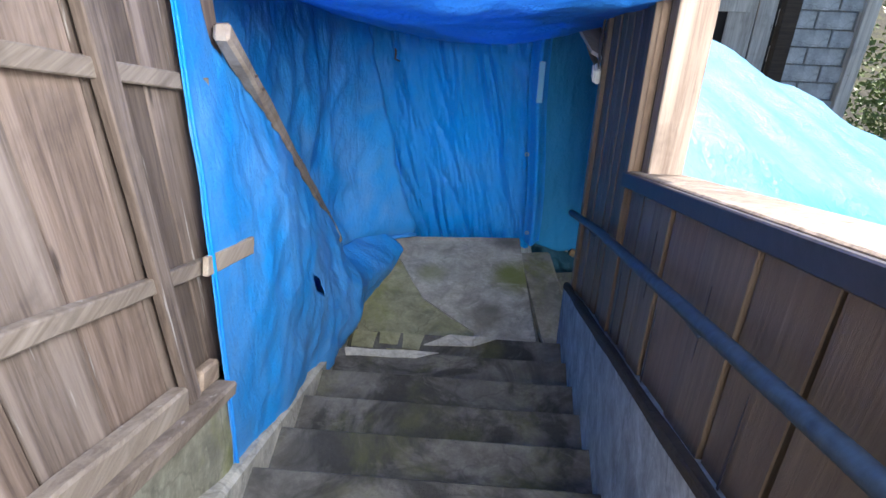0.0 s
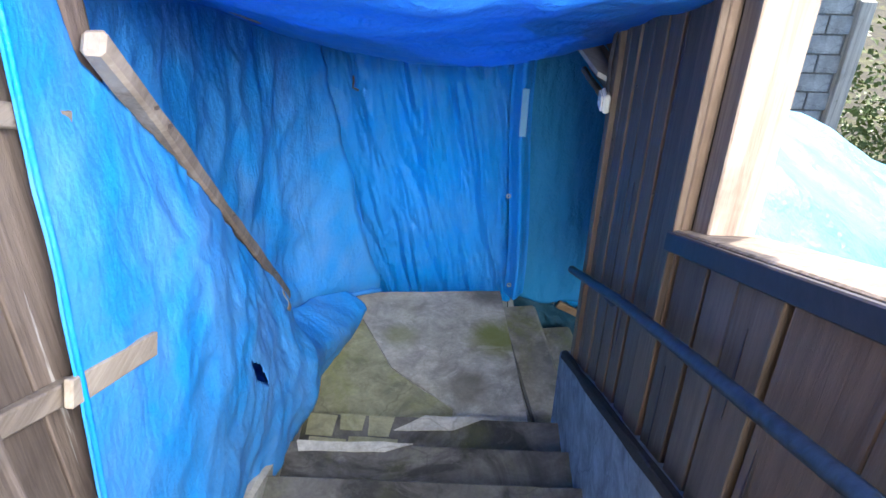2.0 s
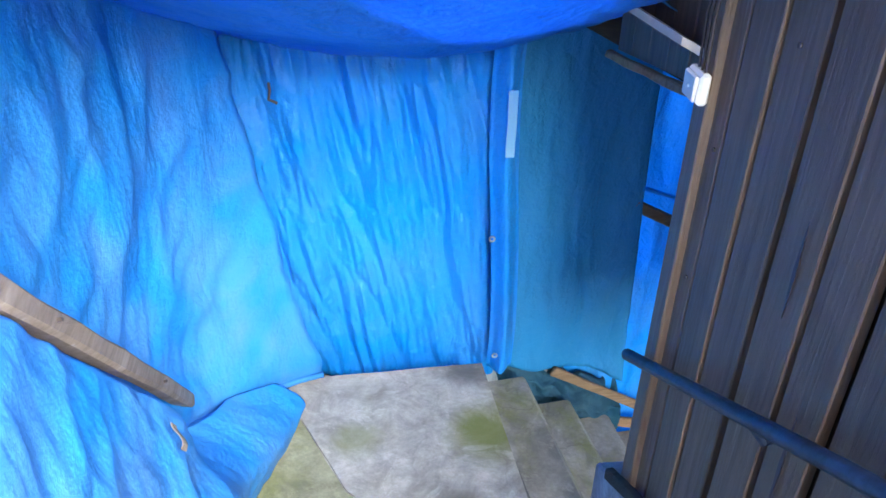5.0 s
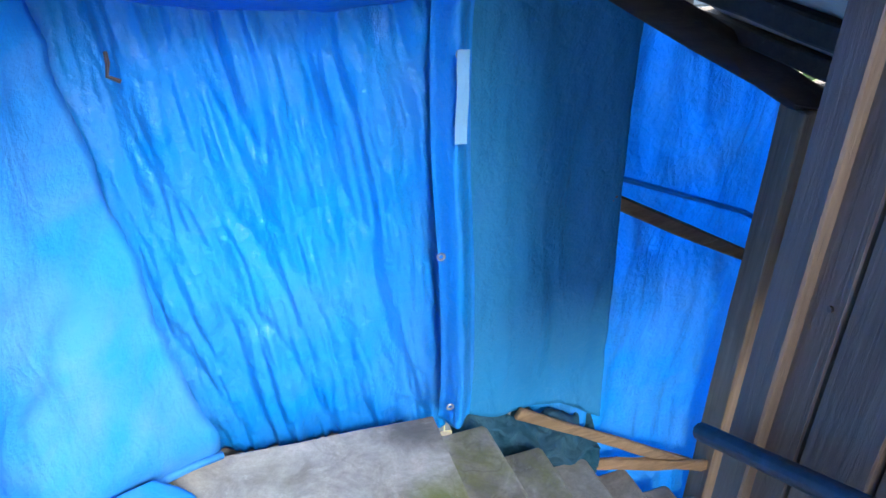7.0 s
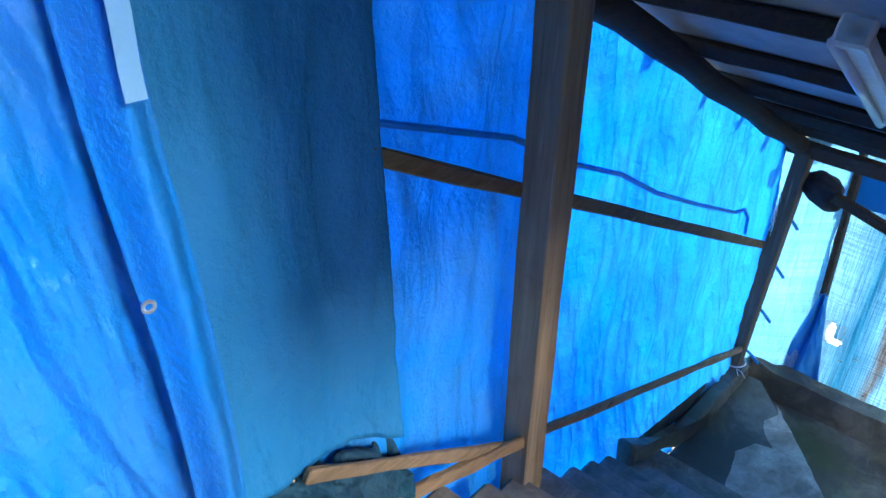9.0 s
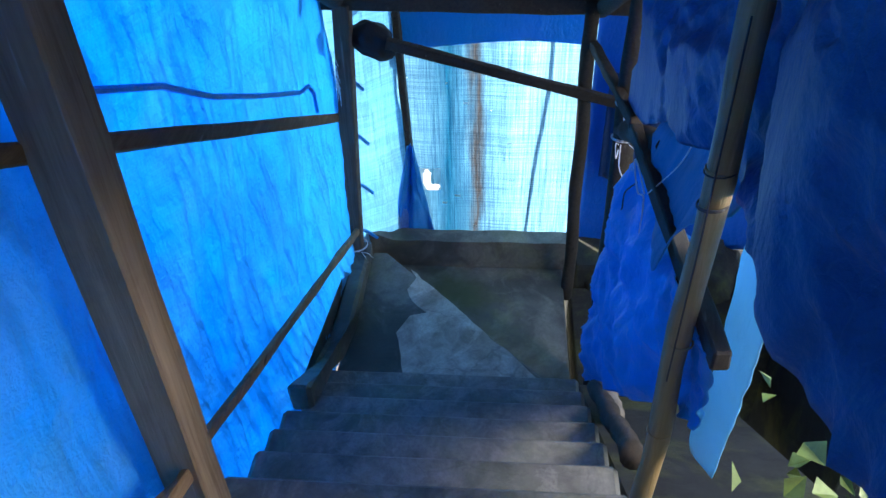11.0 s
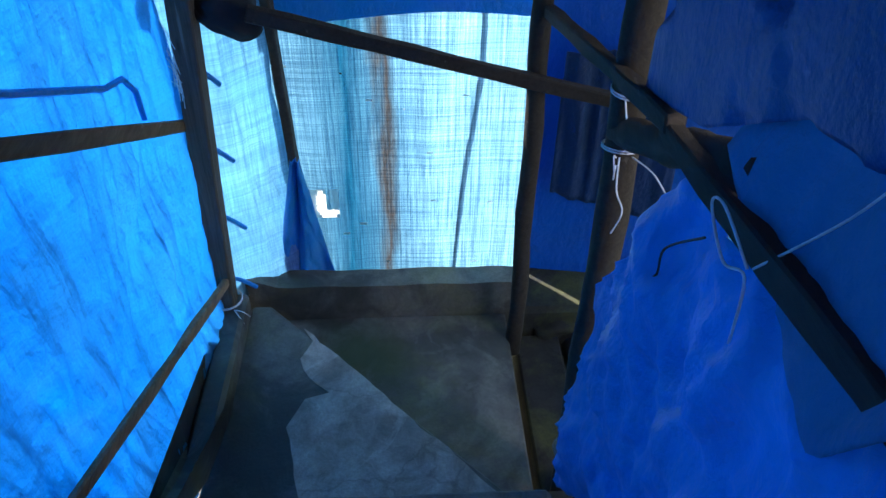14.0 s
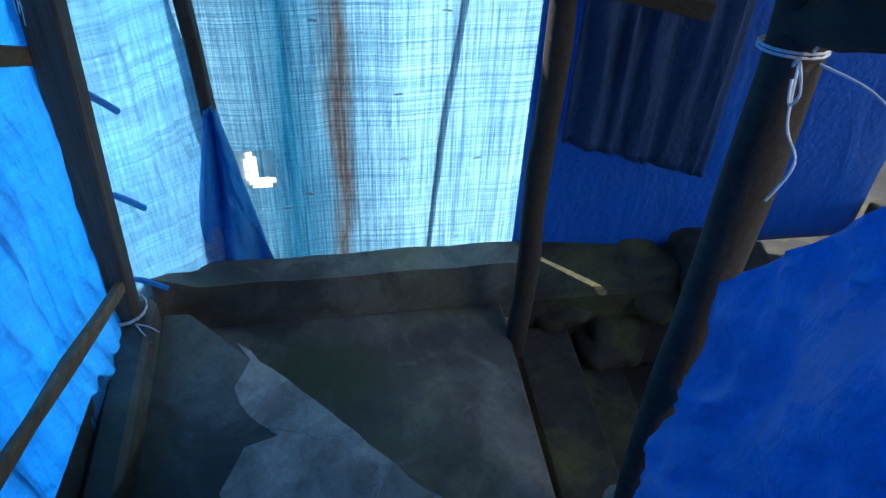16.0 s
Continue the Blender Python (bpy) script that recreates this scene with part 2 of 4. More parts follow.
    h.operation = "MULTIPLY_ADD"
    L.new(folds, h.inputs[0])
    h.inputs[1].default_value = 3.0
    h2 = N.new("ShaderNodeMath")
    h2.operation = "MULTIPLY_ADD"
    L.new(cr, h2.inputs[0])
    h2.inputs[1].default_value = 0.07
    L.new(fine, h2.inputs[2])
    L.new(h2.outputs[0], h.inputs[2])
    hh = h.outputs[0]
    if weave:
        for sc in ((1, 1, 140), (90, 90, 1)):
            wv = noise_tex(N, L, mapped(N, L, sc), 1.4, 2, 0.5)
            a = N.new("ShaderNodeMath")
            a.operation = "MULTIPLY_ADD"
            L.new(wv, a.inputs[0])
            a.inputs[1].default_value = weave
            L.new(hh, a.inputs[2])
            hh = a.outputs[0]
    nrm = bump(N, L, B, hh, wrinkle, 0.02)
    if through:
        T, X = N.new("ShaderNodeBsdfTranslucent"), N.new("ShaderNodeMixShader")
        if weave:
            wv = noise_tex(N, L, mapped(N, L, (1, 1, 150)), 1.3, 3, 0.6)
            wh = noise_tex(N, L, mapped(N, L, (95, 95, 1.5)), 1.3, 3, 0.6)
            k = mixc(N, L, 1.0, ramp(N, L, wv, [(0.34, tuple(1 - weave * q for q in (1.4, 1.2, 1.0))), (0.62, (1, 1, 1))]),
                     ramp(N, L, wh, [(0.34, tuple(1 - weave * q for q in (1.4, 1.2, 1.0))), (0.62, (1, 1, 1))]), "MULTIPLY")
            col2 = mixc(N, L, 1.0, col, k, "MULTIPLY")
        else:
            col2 = col
        L.new(col2, T.inputs["Color"])
        L.new(nrm, T.inputs["Normal"])
        X.inputs[0].default_value = through
        L.new(B.outputs[0], X.inputs[1])
        L.new(T.outputs[0], X.inputs[2])
        L.new(X.outputs[0], N["Material Output"].inputs["Surface"])
    return m


def plain(name, col, rough=0.6, metal=0.0, vary=0.25, scale=30):
    m, N, L, B = mat(name)
    n = noise_tex(N, L, mapped(N, L), scale, 6, 0.65)
    L.new(ramp(N, L, n, [(0.3, tuple(c * (1 - vary) for c in col)), (0.7, tuple(min(1, c * (1 + vary)) for c in col))]), B.inputs["Base Color"])
    B.inputs["Roughness"].default_value, B.inputs["Metallic"].default_value = rough, metal
    bump(N, L, B, n, 0.2, 0.004)
    return m


WOOD_L = wood("weathered_board", (0.075, 0.052, 0.04), (0.28, 0.215, 0.175), "z", 0.75)
WOOD_R = wood("stained_board", (0.085, 0.056, 0.038), (0.205, 0.155, 0.118), "z", 0.2, 0.55)
WOOD_B = wood("batten_wood", (0.16, 0.12, 0.09), (0.38, 0.31, 0.25), "y", 0.5)
WOOD_P = wood("post_wood", (0.20, 0.118, 0.062), (0.42, 0.29, 0.18), "z", 0.35)
WOOD_W = wood("window_post_wood", (0.15, 0.105, 0.08), (0.40, 0.32, 0.26), "z", 0.6)
WOOD_X = wood("rail_wood", (0.14, 0.085, 0.045), (0.33, 0.22, 0.13), "x", 0.3)
# near-black base includes the shade on backlit timbers and hidden walls
WOOD_D = wood("shaded_dark_wood", (0.018, 0.013, 0.010), (0.058, 0.042, 0.032), "x", 0.1)
WOOD_N = wood("bleached_batten_wood", (0.26, 0.21, 0.165), (0.46, 0.40, 0.33), "y", 0.3)
# darkened so that the backlit post stands out as a silhouette
WOOD_Q = wood("shaded_post_wood", (0.045, 0.032, 0.022), (0.15, 0.11, 0.08), "z", 0.25)
CONC_1 = concrete("mossy_concrete", (0.30, 0.29, 0.26), 0.6, 0.35)
CONC_M = concrete("green_concrete", (0.30, 0.29, 0.18), 0.6, 0.15, 0.3)
CONC_T = concrete("worn_mortar_coat", (0.37, 0.335, 0.29), 0.0, 0.35)
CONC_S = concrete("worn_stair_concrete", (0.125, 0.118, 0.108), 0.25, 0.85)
CONC_3 = concrete("worn_step_concrete", (0.24, 0.225, 0.20), 0.2, 0.4, 0.4, crazing=0.2)
CONC_2 = concrete("damp_concrete", (0.125, 0.12, 0.108), 0.25, 0.6, 0.35, rough=0.6, crazing=0.15, stains=(((4.75, 4.45, -3.92), 0.30, (0.045, 0.055, 0.015), 0.85), ((4.0, 4.75, -3.74), 0.40, (0.018, 0.018, 0.018), 0.9)))
CONC_W = concrete("pale_concrete", (0.46, 0.44, 0.39), 0.08, 0.15, 0.3)
CONC_L = concrete("landing_concrete", (0.41, 0.385, 0.33), 0.1, 0.12, 0.3, crazing=0.2, stains=(
    ((0.40, 3.86, -1.26), 0.19, (0.15, 0.17, 0.025), 0.85), ((0.33, 4.30, -1.26), 0.15, (0.10, 0.095, 0.085), 0.8),
    ((0.22, 3.45, -1.26), 0.15, (0.13, 0.12, 0.09), 0.7), ((-0.16, 3.85, -1.26), 0.12, (0.20, 0.21, 0.08), 0.6)))
CONC_K = concrete("painted_concrete", (0.36, 0.40, 0.44), 0.0, 0.25, 0.25)
# near-black base holds the shade of the roof and sheets above
STONE_D = concrete("shaded_stone", (0.026, 0.025, 0.024), 0.3, 0.5)
STONE = concrete("mossy_stone", (0.33, 0.32, 0.25), 0.7, 0.4)
BLUE = (0.003, 0.315, 0.92)
TARP = tarp("blue_sheet", BLUE, 0.15)
TARP_F = tarp("faded_blue_sheet", (0.020, 0.355, 0.92), 0.14, 0.28, 0.5, 0.34)
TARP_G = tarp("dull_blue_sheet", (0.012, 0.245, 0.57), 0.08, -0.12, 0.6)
# the worn range sets where the painted sun glow begins and is full
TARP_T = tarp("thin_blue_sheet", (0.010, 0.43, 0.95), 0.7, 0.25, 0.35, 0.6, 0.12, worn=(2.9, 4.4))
# darker, denser copy of the thin sheet; paints the shade of its near bay
TARP_TD = tarp("shaded_bay_sheet", (0.008, 0.40, 0.92), 0.34, 0.2, 0.4, 0.6)
# blue darkened to hold the shade of the outer side
TARP_D = tarp("shaded_blue_sheet", (0.002, 0.09, 0.30), 0.04, 0.0, 0.5)
TARP_E = tarp("worn_mesh_sheet", (0.34, 0.70, 0.90), 0.8, 0.1, 0.45, 0.3, 0.5, (0.085, 0.05, 0.03))
TARP_C = tarp("bright_thin_sheet", (0.42, 0.76, 0.98), 0.8, 0.3, 0.4, 0.4, 0.25)
TARP_M = tarp("mid_blue_sheet", (0.006, 0.33, 0.86), 0.30, 0.1)
TARP_S = tarp("slate_blue_sheet", (0.02, 0.24, 0.52), 0.2, 0.1, 0.6)
# the same darkening for the outer corner, with some light let through
TARP_D2 = tarp("shaded_corner_sheet", (0.002, 0.13, 0.55), 0.22, -0.1)
TARP_U = tarp("roof_blue_sheet", (0.015, 0.28, 0.88), 0.3, 0.0)
# darkest of the blues, shade included in the base
TARP_N = tarp("shaded_navy_sheet", (0.001, 0.035, 0.14), 0.06, -0.15, 0.6)
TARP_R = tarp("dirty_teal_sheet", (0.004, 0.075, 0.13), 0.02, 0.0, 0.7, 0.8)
# blue lightened to stand for sun on the flap; also used for clear tape
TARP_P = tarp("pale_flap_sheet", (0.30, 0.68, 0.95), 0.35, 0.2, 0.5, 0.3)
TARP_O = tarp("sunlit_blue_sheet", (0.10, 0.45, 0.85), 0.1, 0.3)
BOARD_C = plain("cement_sheet", (0.42, 0.40, 0.38), 0.85, 0, 0.2, 9)
FASCIA = plain("dark_paint", (0.028, 0.024, 0.035), 0.5, 0, 0.3, 25)
PIPE = plain("painted_pipe", (0.025, 0.042, 0.075), 0.5, 0.0, 0.6, 40)
BAMBOO = wood("bamboo_skin", (0.30, 0.20, 0.09), (0.55, 0.40, 0.20), "z", 0.1, 0.45)
STRING = plain("white_string", (0.75, 0.76, 0.78), 0.7)
WIRE = plain("rusty_wire", (0.07, 0.055, 0.05), 0.6)
THREAD = tarp("bare_thread", (0.85, 0.88, 0.88), 0.8, 0.0, 0.6)
WHITE = plain("white_plastic", (0.74, 0.74, 0.70), 0.4, 0, 0.1)
GLASS = plain("lamp_tube_glass", (0.86, 0.88, 0.88), 0.2, 0, 0.04)
METAL = plain("eyelet_metal", (0.6, 0.62, 0.64), 0.35, 0.8)
WOOD_O = wood("bleached_board", (0.30, 0.28, 0.26), (0.62, 0.60, 0.57), "z", 0.6)
LEAF = plain("leaf", (0.10, 0.14, 0.03), 0.5, 0, 0.5, 12)
BLACK = plain("black_cloth", (0.012, 0.013, 0.018), 0.8)
BLOCK = concrete("block_grey", (0.42, 0.43, 0.44), 0.0, 0.2)
MORTAR = plain("mortar", (0.22, 0.22, 0.22), 0.9)
EARTH = concrete("earth", (0.07, 0.06, 0.04), 0.5, 0.5, 0.8)


# ---- mesh helpers ----
def link_mesh(name, bm, material, smooth=False):
    me = bpy.data.meshes.new(name)
    bm.normal_update()
    bm.to_mesh(me)
    bm.free()
    me.materials.append(material)
    if smooth:
        for p in me.polygons:
            p.use_smooth = True
    return new(name, me)


def part(name, bm, material, parent=None, label="", smooth=False):
    ob = link_mesh(name, bm, material, smooth)
    if parent:
        ob.parent = parent
        ob.matrix_parent_inverse = parent.matrix_world.inverted()
    return tagged(ob, label)


def thing(name, at, label, category, group="", kind=""):
    ob = new(name)
    ob.empty_display_size = 0.1
    ob.location = at
    bpy.context.view_layer.update()
    return tagged(ob, label, category, group, kind)


def solid(profile, depth, bev=0.004):
    """A prism: profile is a list of corners (as Vectors), pushed along depth."""
    bm = bmesh.new()
    a = [bm.verts.new(p) for p in profile]
    b = [bm.verts.new(Vector(p) + Vector(depth)) for p in profile]
    bm.faces.new(a)
    bm.faces.new(b[::-1])
    n = len(a)
    for i in range(n):
        bm.faces.new((a[i], b[i], b[(i + 1) % n], a[(i + 1) % n]))
    bmesh.ops.recalc_face_normals(bm, faces=bm.faces)
    if bev:
        bmesh.ops.bevel(bm, geom=bm.edges[:], offset=bev, segments=1, affect="EDGES")
    return bm


def block(x0, x1, y0, y1, z0, z1, bev=0.004, m=None):
    bm = solid([(x0, y0, z0), (x1, y0, z0), (x1, y1, z0), (x0, y1, z0)], (0, 0, z1 - z0), bev)
    if m:
        bm.transform(m)
    return bm


def bar(a, b, w, h, bev=0.004, side=(0, 0, 1), cuts=1, rough=0.0, seed=0):
    """A squared timber from a to b, w wide and h high (h along side)."""
    a, b, up = Vector(a), Vector(b), Vector(side)
    d = (b - a).normalized()
    r = d.cross(up).normalized()
    up = r.cross(d).normalized()
    bm = bmesh.new()
    rings = []
    rnd = random.Random(seed)
    for i in range(cuts + 1):
        c = a.lerp(b, i / cuts)
        o = rough
        rings.append([bm.verts.new(c + r * (sx * w / 2 + rnd.uniform(-o, o)) + up * (sz * h / 2 + rnd.uniform(-o, o))) for sx, sz in ((-1, -1), (1, -1), (1, 1), (-1, 1))])
    for p, q in zip(rings, rings[1:]):
        for i in range(4):
            bm.faces.new((p[i], p[(i + 1) % 4], q[(i + 1) % 4], q[i]))
    bm.faces.new(rings[0][::-1])
    bm.faces.new(rings[-1])
    bmesh.ops.recalc_face_normals(bm, faces=bm.faces)
    if bev:
        sharp = [e for e in bm.edges if len(e.link_faces) == 2 and e.calc_face_angle(0) > 0.6]
        bmesh.ops.bevel(bm, geom=sharp, offset=bev, segments=1, affect="EDGES")
    return bm


def tube(points, radius, sides=8, closed=False):
    """A round rod along points; radius is one number or one for each point."""
    pts = [Vector(p) for p in points]
    rs = radius if isinstance(radius, (list, tuple)) else [radius] * len(pts)
    bm = bmesh.new()
    rings = []
    ref = Vector((0.13, 0.37, 0.92))
    for i, p in enumerate(pts):
        d = (pts[min(i + 1, len(pts) - 1)] - pts[max(i - 1, 0)]).normalized()
        u = d.cross(ref).normalized()
        v = d.cross(u)
        rings.append([bm.verts.new(p + (u * math.cos(k * math.tau / sides) + v * math.sin(k * math.tau / sides)) * rs[i]) for k in range(sides)])
    for a, b in zip(rings, rings[1:]):
        for k in range(sides):
            bm.faces.new((a[k], a[(k + 1) % sides], b[(k + 1) % sides], b[k]))
    bm.faces.new(rings[0][::-1])
    bm.faces.new(rings[-1])
    bmesh.ops.recalc_face_normals(bm, faces=bm.faces)
    return bm


def soft(points, n=6):
    """More points on a smooth curve through those given."""
    pts = [Vector(p) for p in points]
    out = []
    for i in range(len(pts) - 1):
        p0, p1, p2, p3 = pts[max(i - 1, 0)], pts[i], pts[i + 1], pts[min(i + 2, len(pts) - 1)]
        for k in range(n):
            t = k / n
            out.append(0.5 * (2 * p1 + (p2 - p0) * t + (2 * p0 - 5 * p1 + 4 * p2 - p3) * t * t + (3 * p1 - p0 - 3 * p2 + p3) * t ** 3))
    return out + [pts[-1]]


def cloth(fn, nu, nv, thick=0.003, holes=None):
    """A sheet from fn(u, v), with u and v from 0 to 1, given a little thickness."""
    bm = bmesh.new()
    g = [[bm.verts.new(fn(i / nu, j / nv)) for j in range(nv + 1)] for i in range(nu + 1)]
    for i in range(nu):
        for j in range(nv):
            if holes and holes((i + 0.5) / nu, (j + 0.5) / nv):
                continue
            bm.faces.new((g[i][j], g[i + 1][j], g[i + 1][j + 1], g[i][j + 1]))
    for v in [v for v in bm.verts if not v.link_faces]:
        bm.verts.remove(v)
    bm.normal_update()
    if thick:
        bmesh.ops.solidify(bm, geom=bm.faces[:], thickness=thick)
    return bm


def fold(p, scale, amp, tall=0.3):
    """A wrinkle offset: long folds that hang, with finer ones across."""
    q = Vector((p[0] * scale, p[1] * scale, p[2] * scale * tall))
    n = noise.noise(q) + 0.7 * (0.5 - abs(noise.noise(q * 1.9 + Vector((5, 1, 2))))) + 0.35 * (0.4 - abs(noise.noise(q * 4.3 + Vector((1, 8, 3))))) + 0.10 * noise.noise(Vector(p) * scale * 4.0)
    return amp * n


def lerp(a, b, t):
    return a + (b - a) * t


def curve(stops, t):
    """Straight pieces through (t, value) stops."""
    for (t0, v0), (t1, v1) in zip(stops, stops[1:]):
        if t <= t1:
            return lerp(v0, v1, max(0.0, (t - t0) / (t1 - t0)))
    return stops[-1][1]


def ring_mesh(at, r, thick):
    n = 14
    return tube([Vector(at) + Vector((math.cos(k * math.tau / n) * r, 0, math.sin(k * math.tau / n) * r)) for k in range(n + 1)], thick, 6)


# ---- floors and stairs ----
ground = part("ground", block(-60, 60, -60, 80, -6.2, -6.0, 0), EARTH)
tagged(ground, "bare earth slope below the covered stair", "ground", kind="structure")

STEPS1 = 14
flight = thing("upper_stair", (0, NOSE1, L1), "worn grey concrete stair with chipped, mossy treads", "stair", kind="structure")
for k in range(1, STEPS1 + 1):
    y1 = NOSE1 - RUN1 * k
    bm = block(-0.60, 0.70, y1 - RUN1 - 0.03, y1, L1 + RISE1 * (k - 1) - 0.05, L1 + RISE1 * k, 0.012)
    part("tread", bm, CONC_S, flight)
part("side_curb", solid([(-0.70, NOSE1 - 0.1, L1 - 0.3), (-0.70, NOSE1 - 0.1, L1 + 0.06), (-0.70, -1.3, slope1(-1.3, L1 + 0.1, NOSE1, 0.507)), (-0.70, -1.3, L1 - 0.3)], (0.14, 0, 0), 0.015), CONC_W, flight)
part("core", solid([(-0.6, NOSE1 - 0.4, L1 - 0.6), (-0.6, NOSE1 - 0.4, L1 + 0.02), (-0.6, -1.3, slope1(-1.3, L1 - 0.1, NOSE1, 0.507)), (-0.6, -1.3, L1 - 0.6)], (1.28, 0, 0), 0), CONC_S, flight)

land = thing("upper_landing", (0, 3.8, L1), "cracked pale concrete landing with green moss", "landing", kind="structure")
part("slab", solid([(-0.85, NOSE1 - 0.5, L1 - 0.5), (0.575, NOSE1 - 0.5, L1 - 0.5), (0.425, 4.32, L1 - 0.5), (-0.85, 4.23, L1 - 0.5)], (0, 0, 0.488), 0.012), CONC_L, land)


def crazed(outline, z, thick, material, parent, seed, name="slab_piece", wob=0.016):
    """A thin cast piece with a wandering broken edge."""
    pts = []
    n = len(outline)
    for i in range(n):
        a, b = Vector(outline[i]), Vector(outline[(i + 1) % n])
        steps = max(1, int((b - a).length / 0.06))
        for k in range(steps):
            q = a.lerp(b, k / steps)
            o = noise.noise(Vector((q.x * 9, q.y * 9, seed))) * wob
            pts.append((q.x + o, q.y + noise.noise(Vector((q.y * 9, q.x * 9, seed + 3))) * wob, z))
    return part(name, solid(pts, (0, 0, thick), 0), material, parent)


crazed([(-0.85, 2.9), (0.15, 2.9), (0.152, 3.27), (-0.20, 3.575), (-0.43, 4.04), (-0.50, 4.245), (-0.85, 4.225)], L1 - 0.012, 0.011, CONC_M, land, 1, wob=0.012)
crazed([(-0.425, 4.045), (-0.195, 3.582), (0.158, 3.277), (0.156, 2.9), (0.568, 2.9), (0.548, 3.1), (0.424, 4.312), (-0.49, 4.242)], L1 - 0.012, 0.012, CONC_L, land, 3, wob=0.004)
part("back_ledge", block(-0.85, 0.43, 4.20, 4.775, L1 - 0.5, L1 - 0.22, 0.004), CONC_L, land)
# patches of newer mortar on the chipped noses of the two lowest treads
crazed([(-0.12, NOSE1 - RUN1 - 0.10), (0.02, NOSE1 - RUN1 - 0.002), (0.30, NOSE1 - RUN1 - 0.002), (0.16, NOSE1 - RUN1 - 0.09)], L1 + RISE1 + 0.0005, 0.005, CONC_W, flight, 5, "mortar_patch", 0.012)
crazed([(-0.50, NOSE1 - 2 * RUN1 - 0.06), (-0.52, NOSE1 - 2 * RUN1 - 0.002), (-0.02, NOSE1 - 2 * RUN1 - 0.002), (-0.14, NOSE1 - 2 * RUN1 - 0.055)], L1 + 2 * RISE1 + 0.0005, 0.005, CONC_W, flight, 6, "mortar_patch", 0.012)
for k, (x0, x1, y0, y1) in enumerate(((-0.54, -0.40, 0.0, 0.14), (-0.39, -0.26, 0.0, 0.10), (-0.25, -0.13, 0.0, 0.13), (-0.52, -0.34, 0.15, 0.29), (-0.33, -0.10, 0.14, 0.28))):
    yb = NOSE1 - RUN1 - 0.01
    crazed([(x0, yb - y0), (x1, yb - y0 - 0.01), (x1 - 0.015, yb - y1), (x0 + 0.01, yb - y1)], L1 + RISE1 + 0.0005, 0.005, CONC_M, flight, 10 + k, "broken_tile", 0.01)

lower = thing("middle_stair", O2 + Vector((0, 0, L1)), "steep worn concrete stair, dark and damp", "stair", kind="structure")
STEPS2 = 13
S2 = RUN2 * STEPS2 - 0.04
for k in range(1, STEPS2 + 1):
    bm = block(RUN2 * (k - 1) - 0.03, RUN2 * k, -0.90, lerp(0.50, 0.60, k / STEPS2) + 0.02 * math.sin(k * 2.1), L1 - RISE2 * k - 0.30, L1 - RISE2 * k, 0.02, F2)
    part("tread", bm, CONC_3 if k > 3 else CONC_1, lower)
part("core", solid([P(0, -0.89, L1 - 0.5), P(0, -0.89, L1 - 0.16), P(S2, -0.89, L2 + 0.02), P(S2, -0.89, L2 - 0.5)], V2 * 1.36, 0), CONC_2, lower)
S0 = RUN2 * STEPS2
END2 = 4.60
land2 = thing("lower_landing", F2 @ Vector((4, -0.2, L2)), "damp concrete landing with a raised winder step", "landing", kind="structure")
bm = block(S0 - 0.05, END2, -0.895, 0.85, L2 - 0.4, L2, 0.01, F2)
part("slab", bm, CONC_2, land2)
bm = solid([(S0 - 0.02, -0.86, L2 + 0.002), (4.52, 0.40, L2 + 0.002), (4.52, 0.50, L2 + 0.002), (S0 - 0.02, 0.58, L2 + 0.002)], (0, 0, RISE2), 0.012)
bm.transform(F2)
part("winder_step", bm, CONC_2, land2)
crazed([(4.74, 4.75), (4.66, 4.69), (4.53, 4.72), (4.41, 4.65), (4.34, 4.53), (4.28, 4.63), (4.11, 4.68), (3.92, 4.60), (3.72, 4.52), (3.80, 3.60), (4.00, 3.835), (4.23, 4.115), (4.44, 4.36), (4.62, 4.59)], L2 + RISE2 + 0.0025, 0.004, CONC_T, land2, 20, "mortar_coat", 0.018)
bm = cloth(lambda u, v: Vector((END2 + [0, 0, 0.14, 0.14][round(v * 3)] + 0.01 * noise.noise(Vector((u * 9, v, 0))), lerp(-0.97, 0.66, u), L2 - 0.1 + (0 if round(v * 3) in (0, 3) else 0.33 + 0.02 * noise.noise(Vector((u * 7, 3, v))) + 0.12 * max(0, u - 0.82) / 0.18))), 40, 3, 0.0)
bm.transform(F2)
part("end_curb", bm, CONC_2, land2)
bm = solid([(S0 - 0.6, 0.50, stair2(S0 - 0.6) - 0.1), (S0 - 0.6, 0.50, stair2(S0 - 0.6) + 0.10), (S0 + 0.1, 0.50, L2 + 0.36), (END2 - 0.1, 0.50, L2 + 0.30), (END2 - 0.1, 0.50, L2 - 0.1)], (0, 0.12, 0), 0.02)
bm.transform(F2)
part("side_curb", bm, CONC_2, land2)
third = thing("lower_stair", F2 @ Vector((4.0, -1.2, L2)), "dark concrete steps going down from the landing", "stair", kind="structure")
for k in range(1, 6):
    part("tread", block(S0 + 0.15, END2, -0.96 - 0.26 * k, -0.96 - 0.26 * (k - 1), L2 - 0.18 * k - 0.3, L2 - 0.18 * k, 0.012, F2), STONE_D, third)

# ---- right board wall with its window ----
wall_r = thing("wall_east", (XR, 1.5, 0), "brown board wall with a long unglazed window", "wall", kind="structure")


def knee(y):
    return slope1(y, -0.195, 2.23, 0.605)


def sill(y):
    return slope1(y, 0.655, 2.03, 0.52)


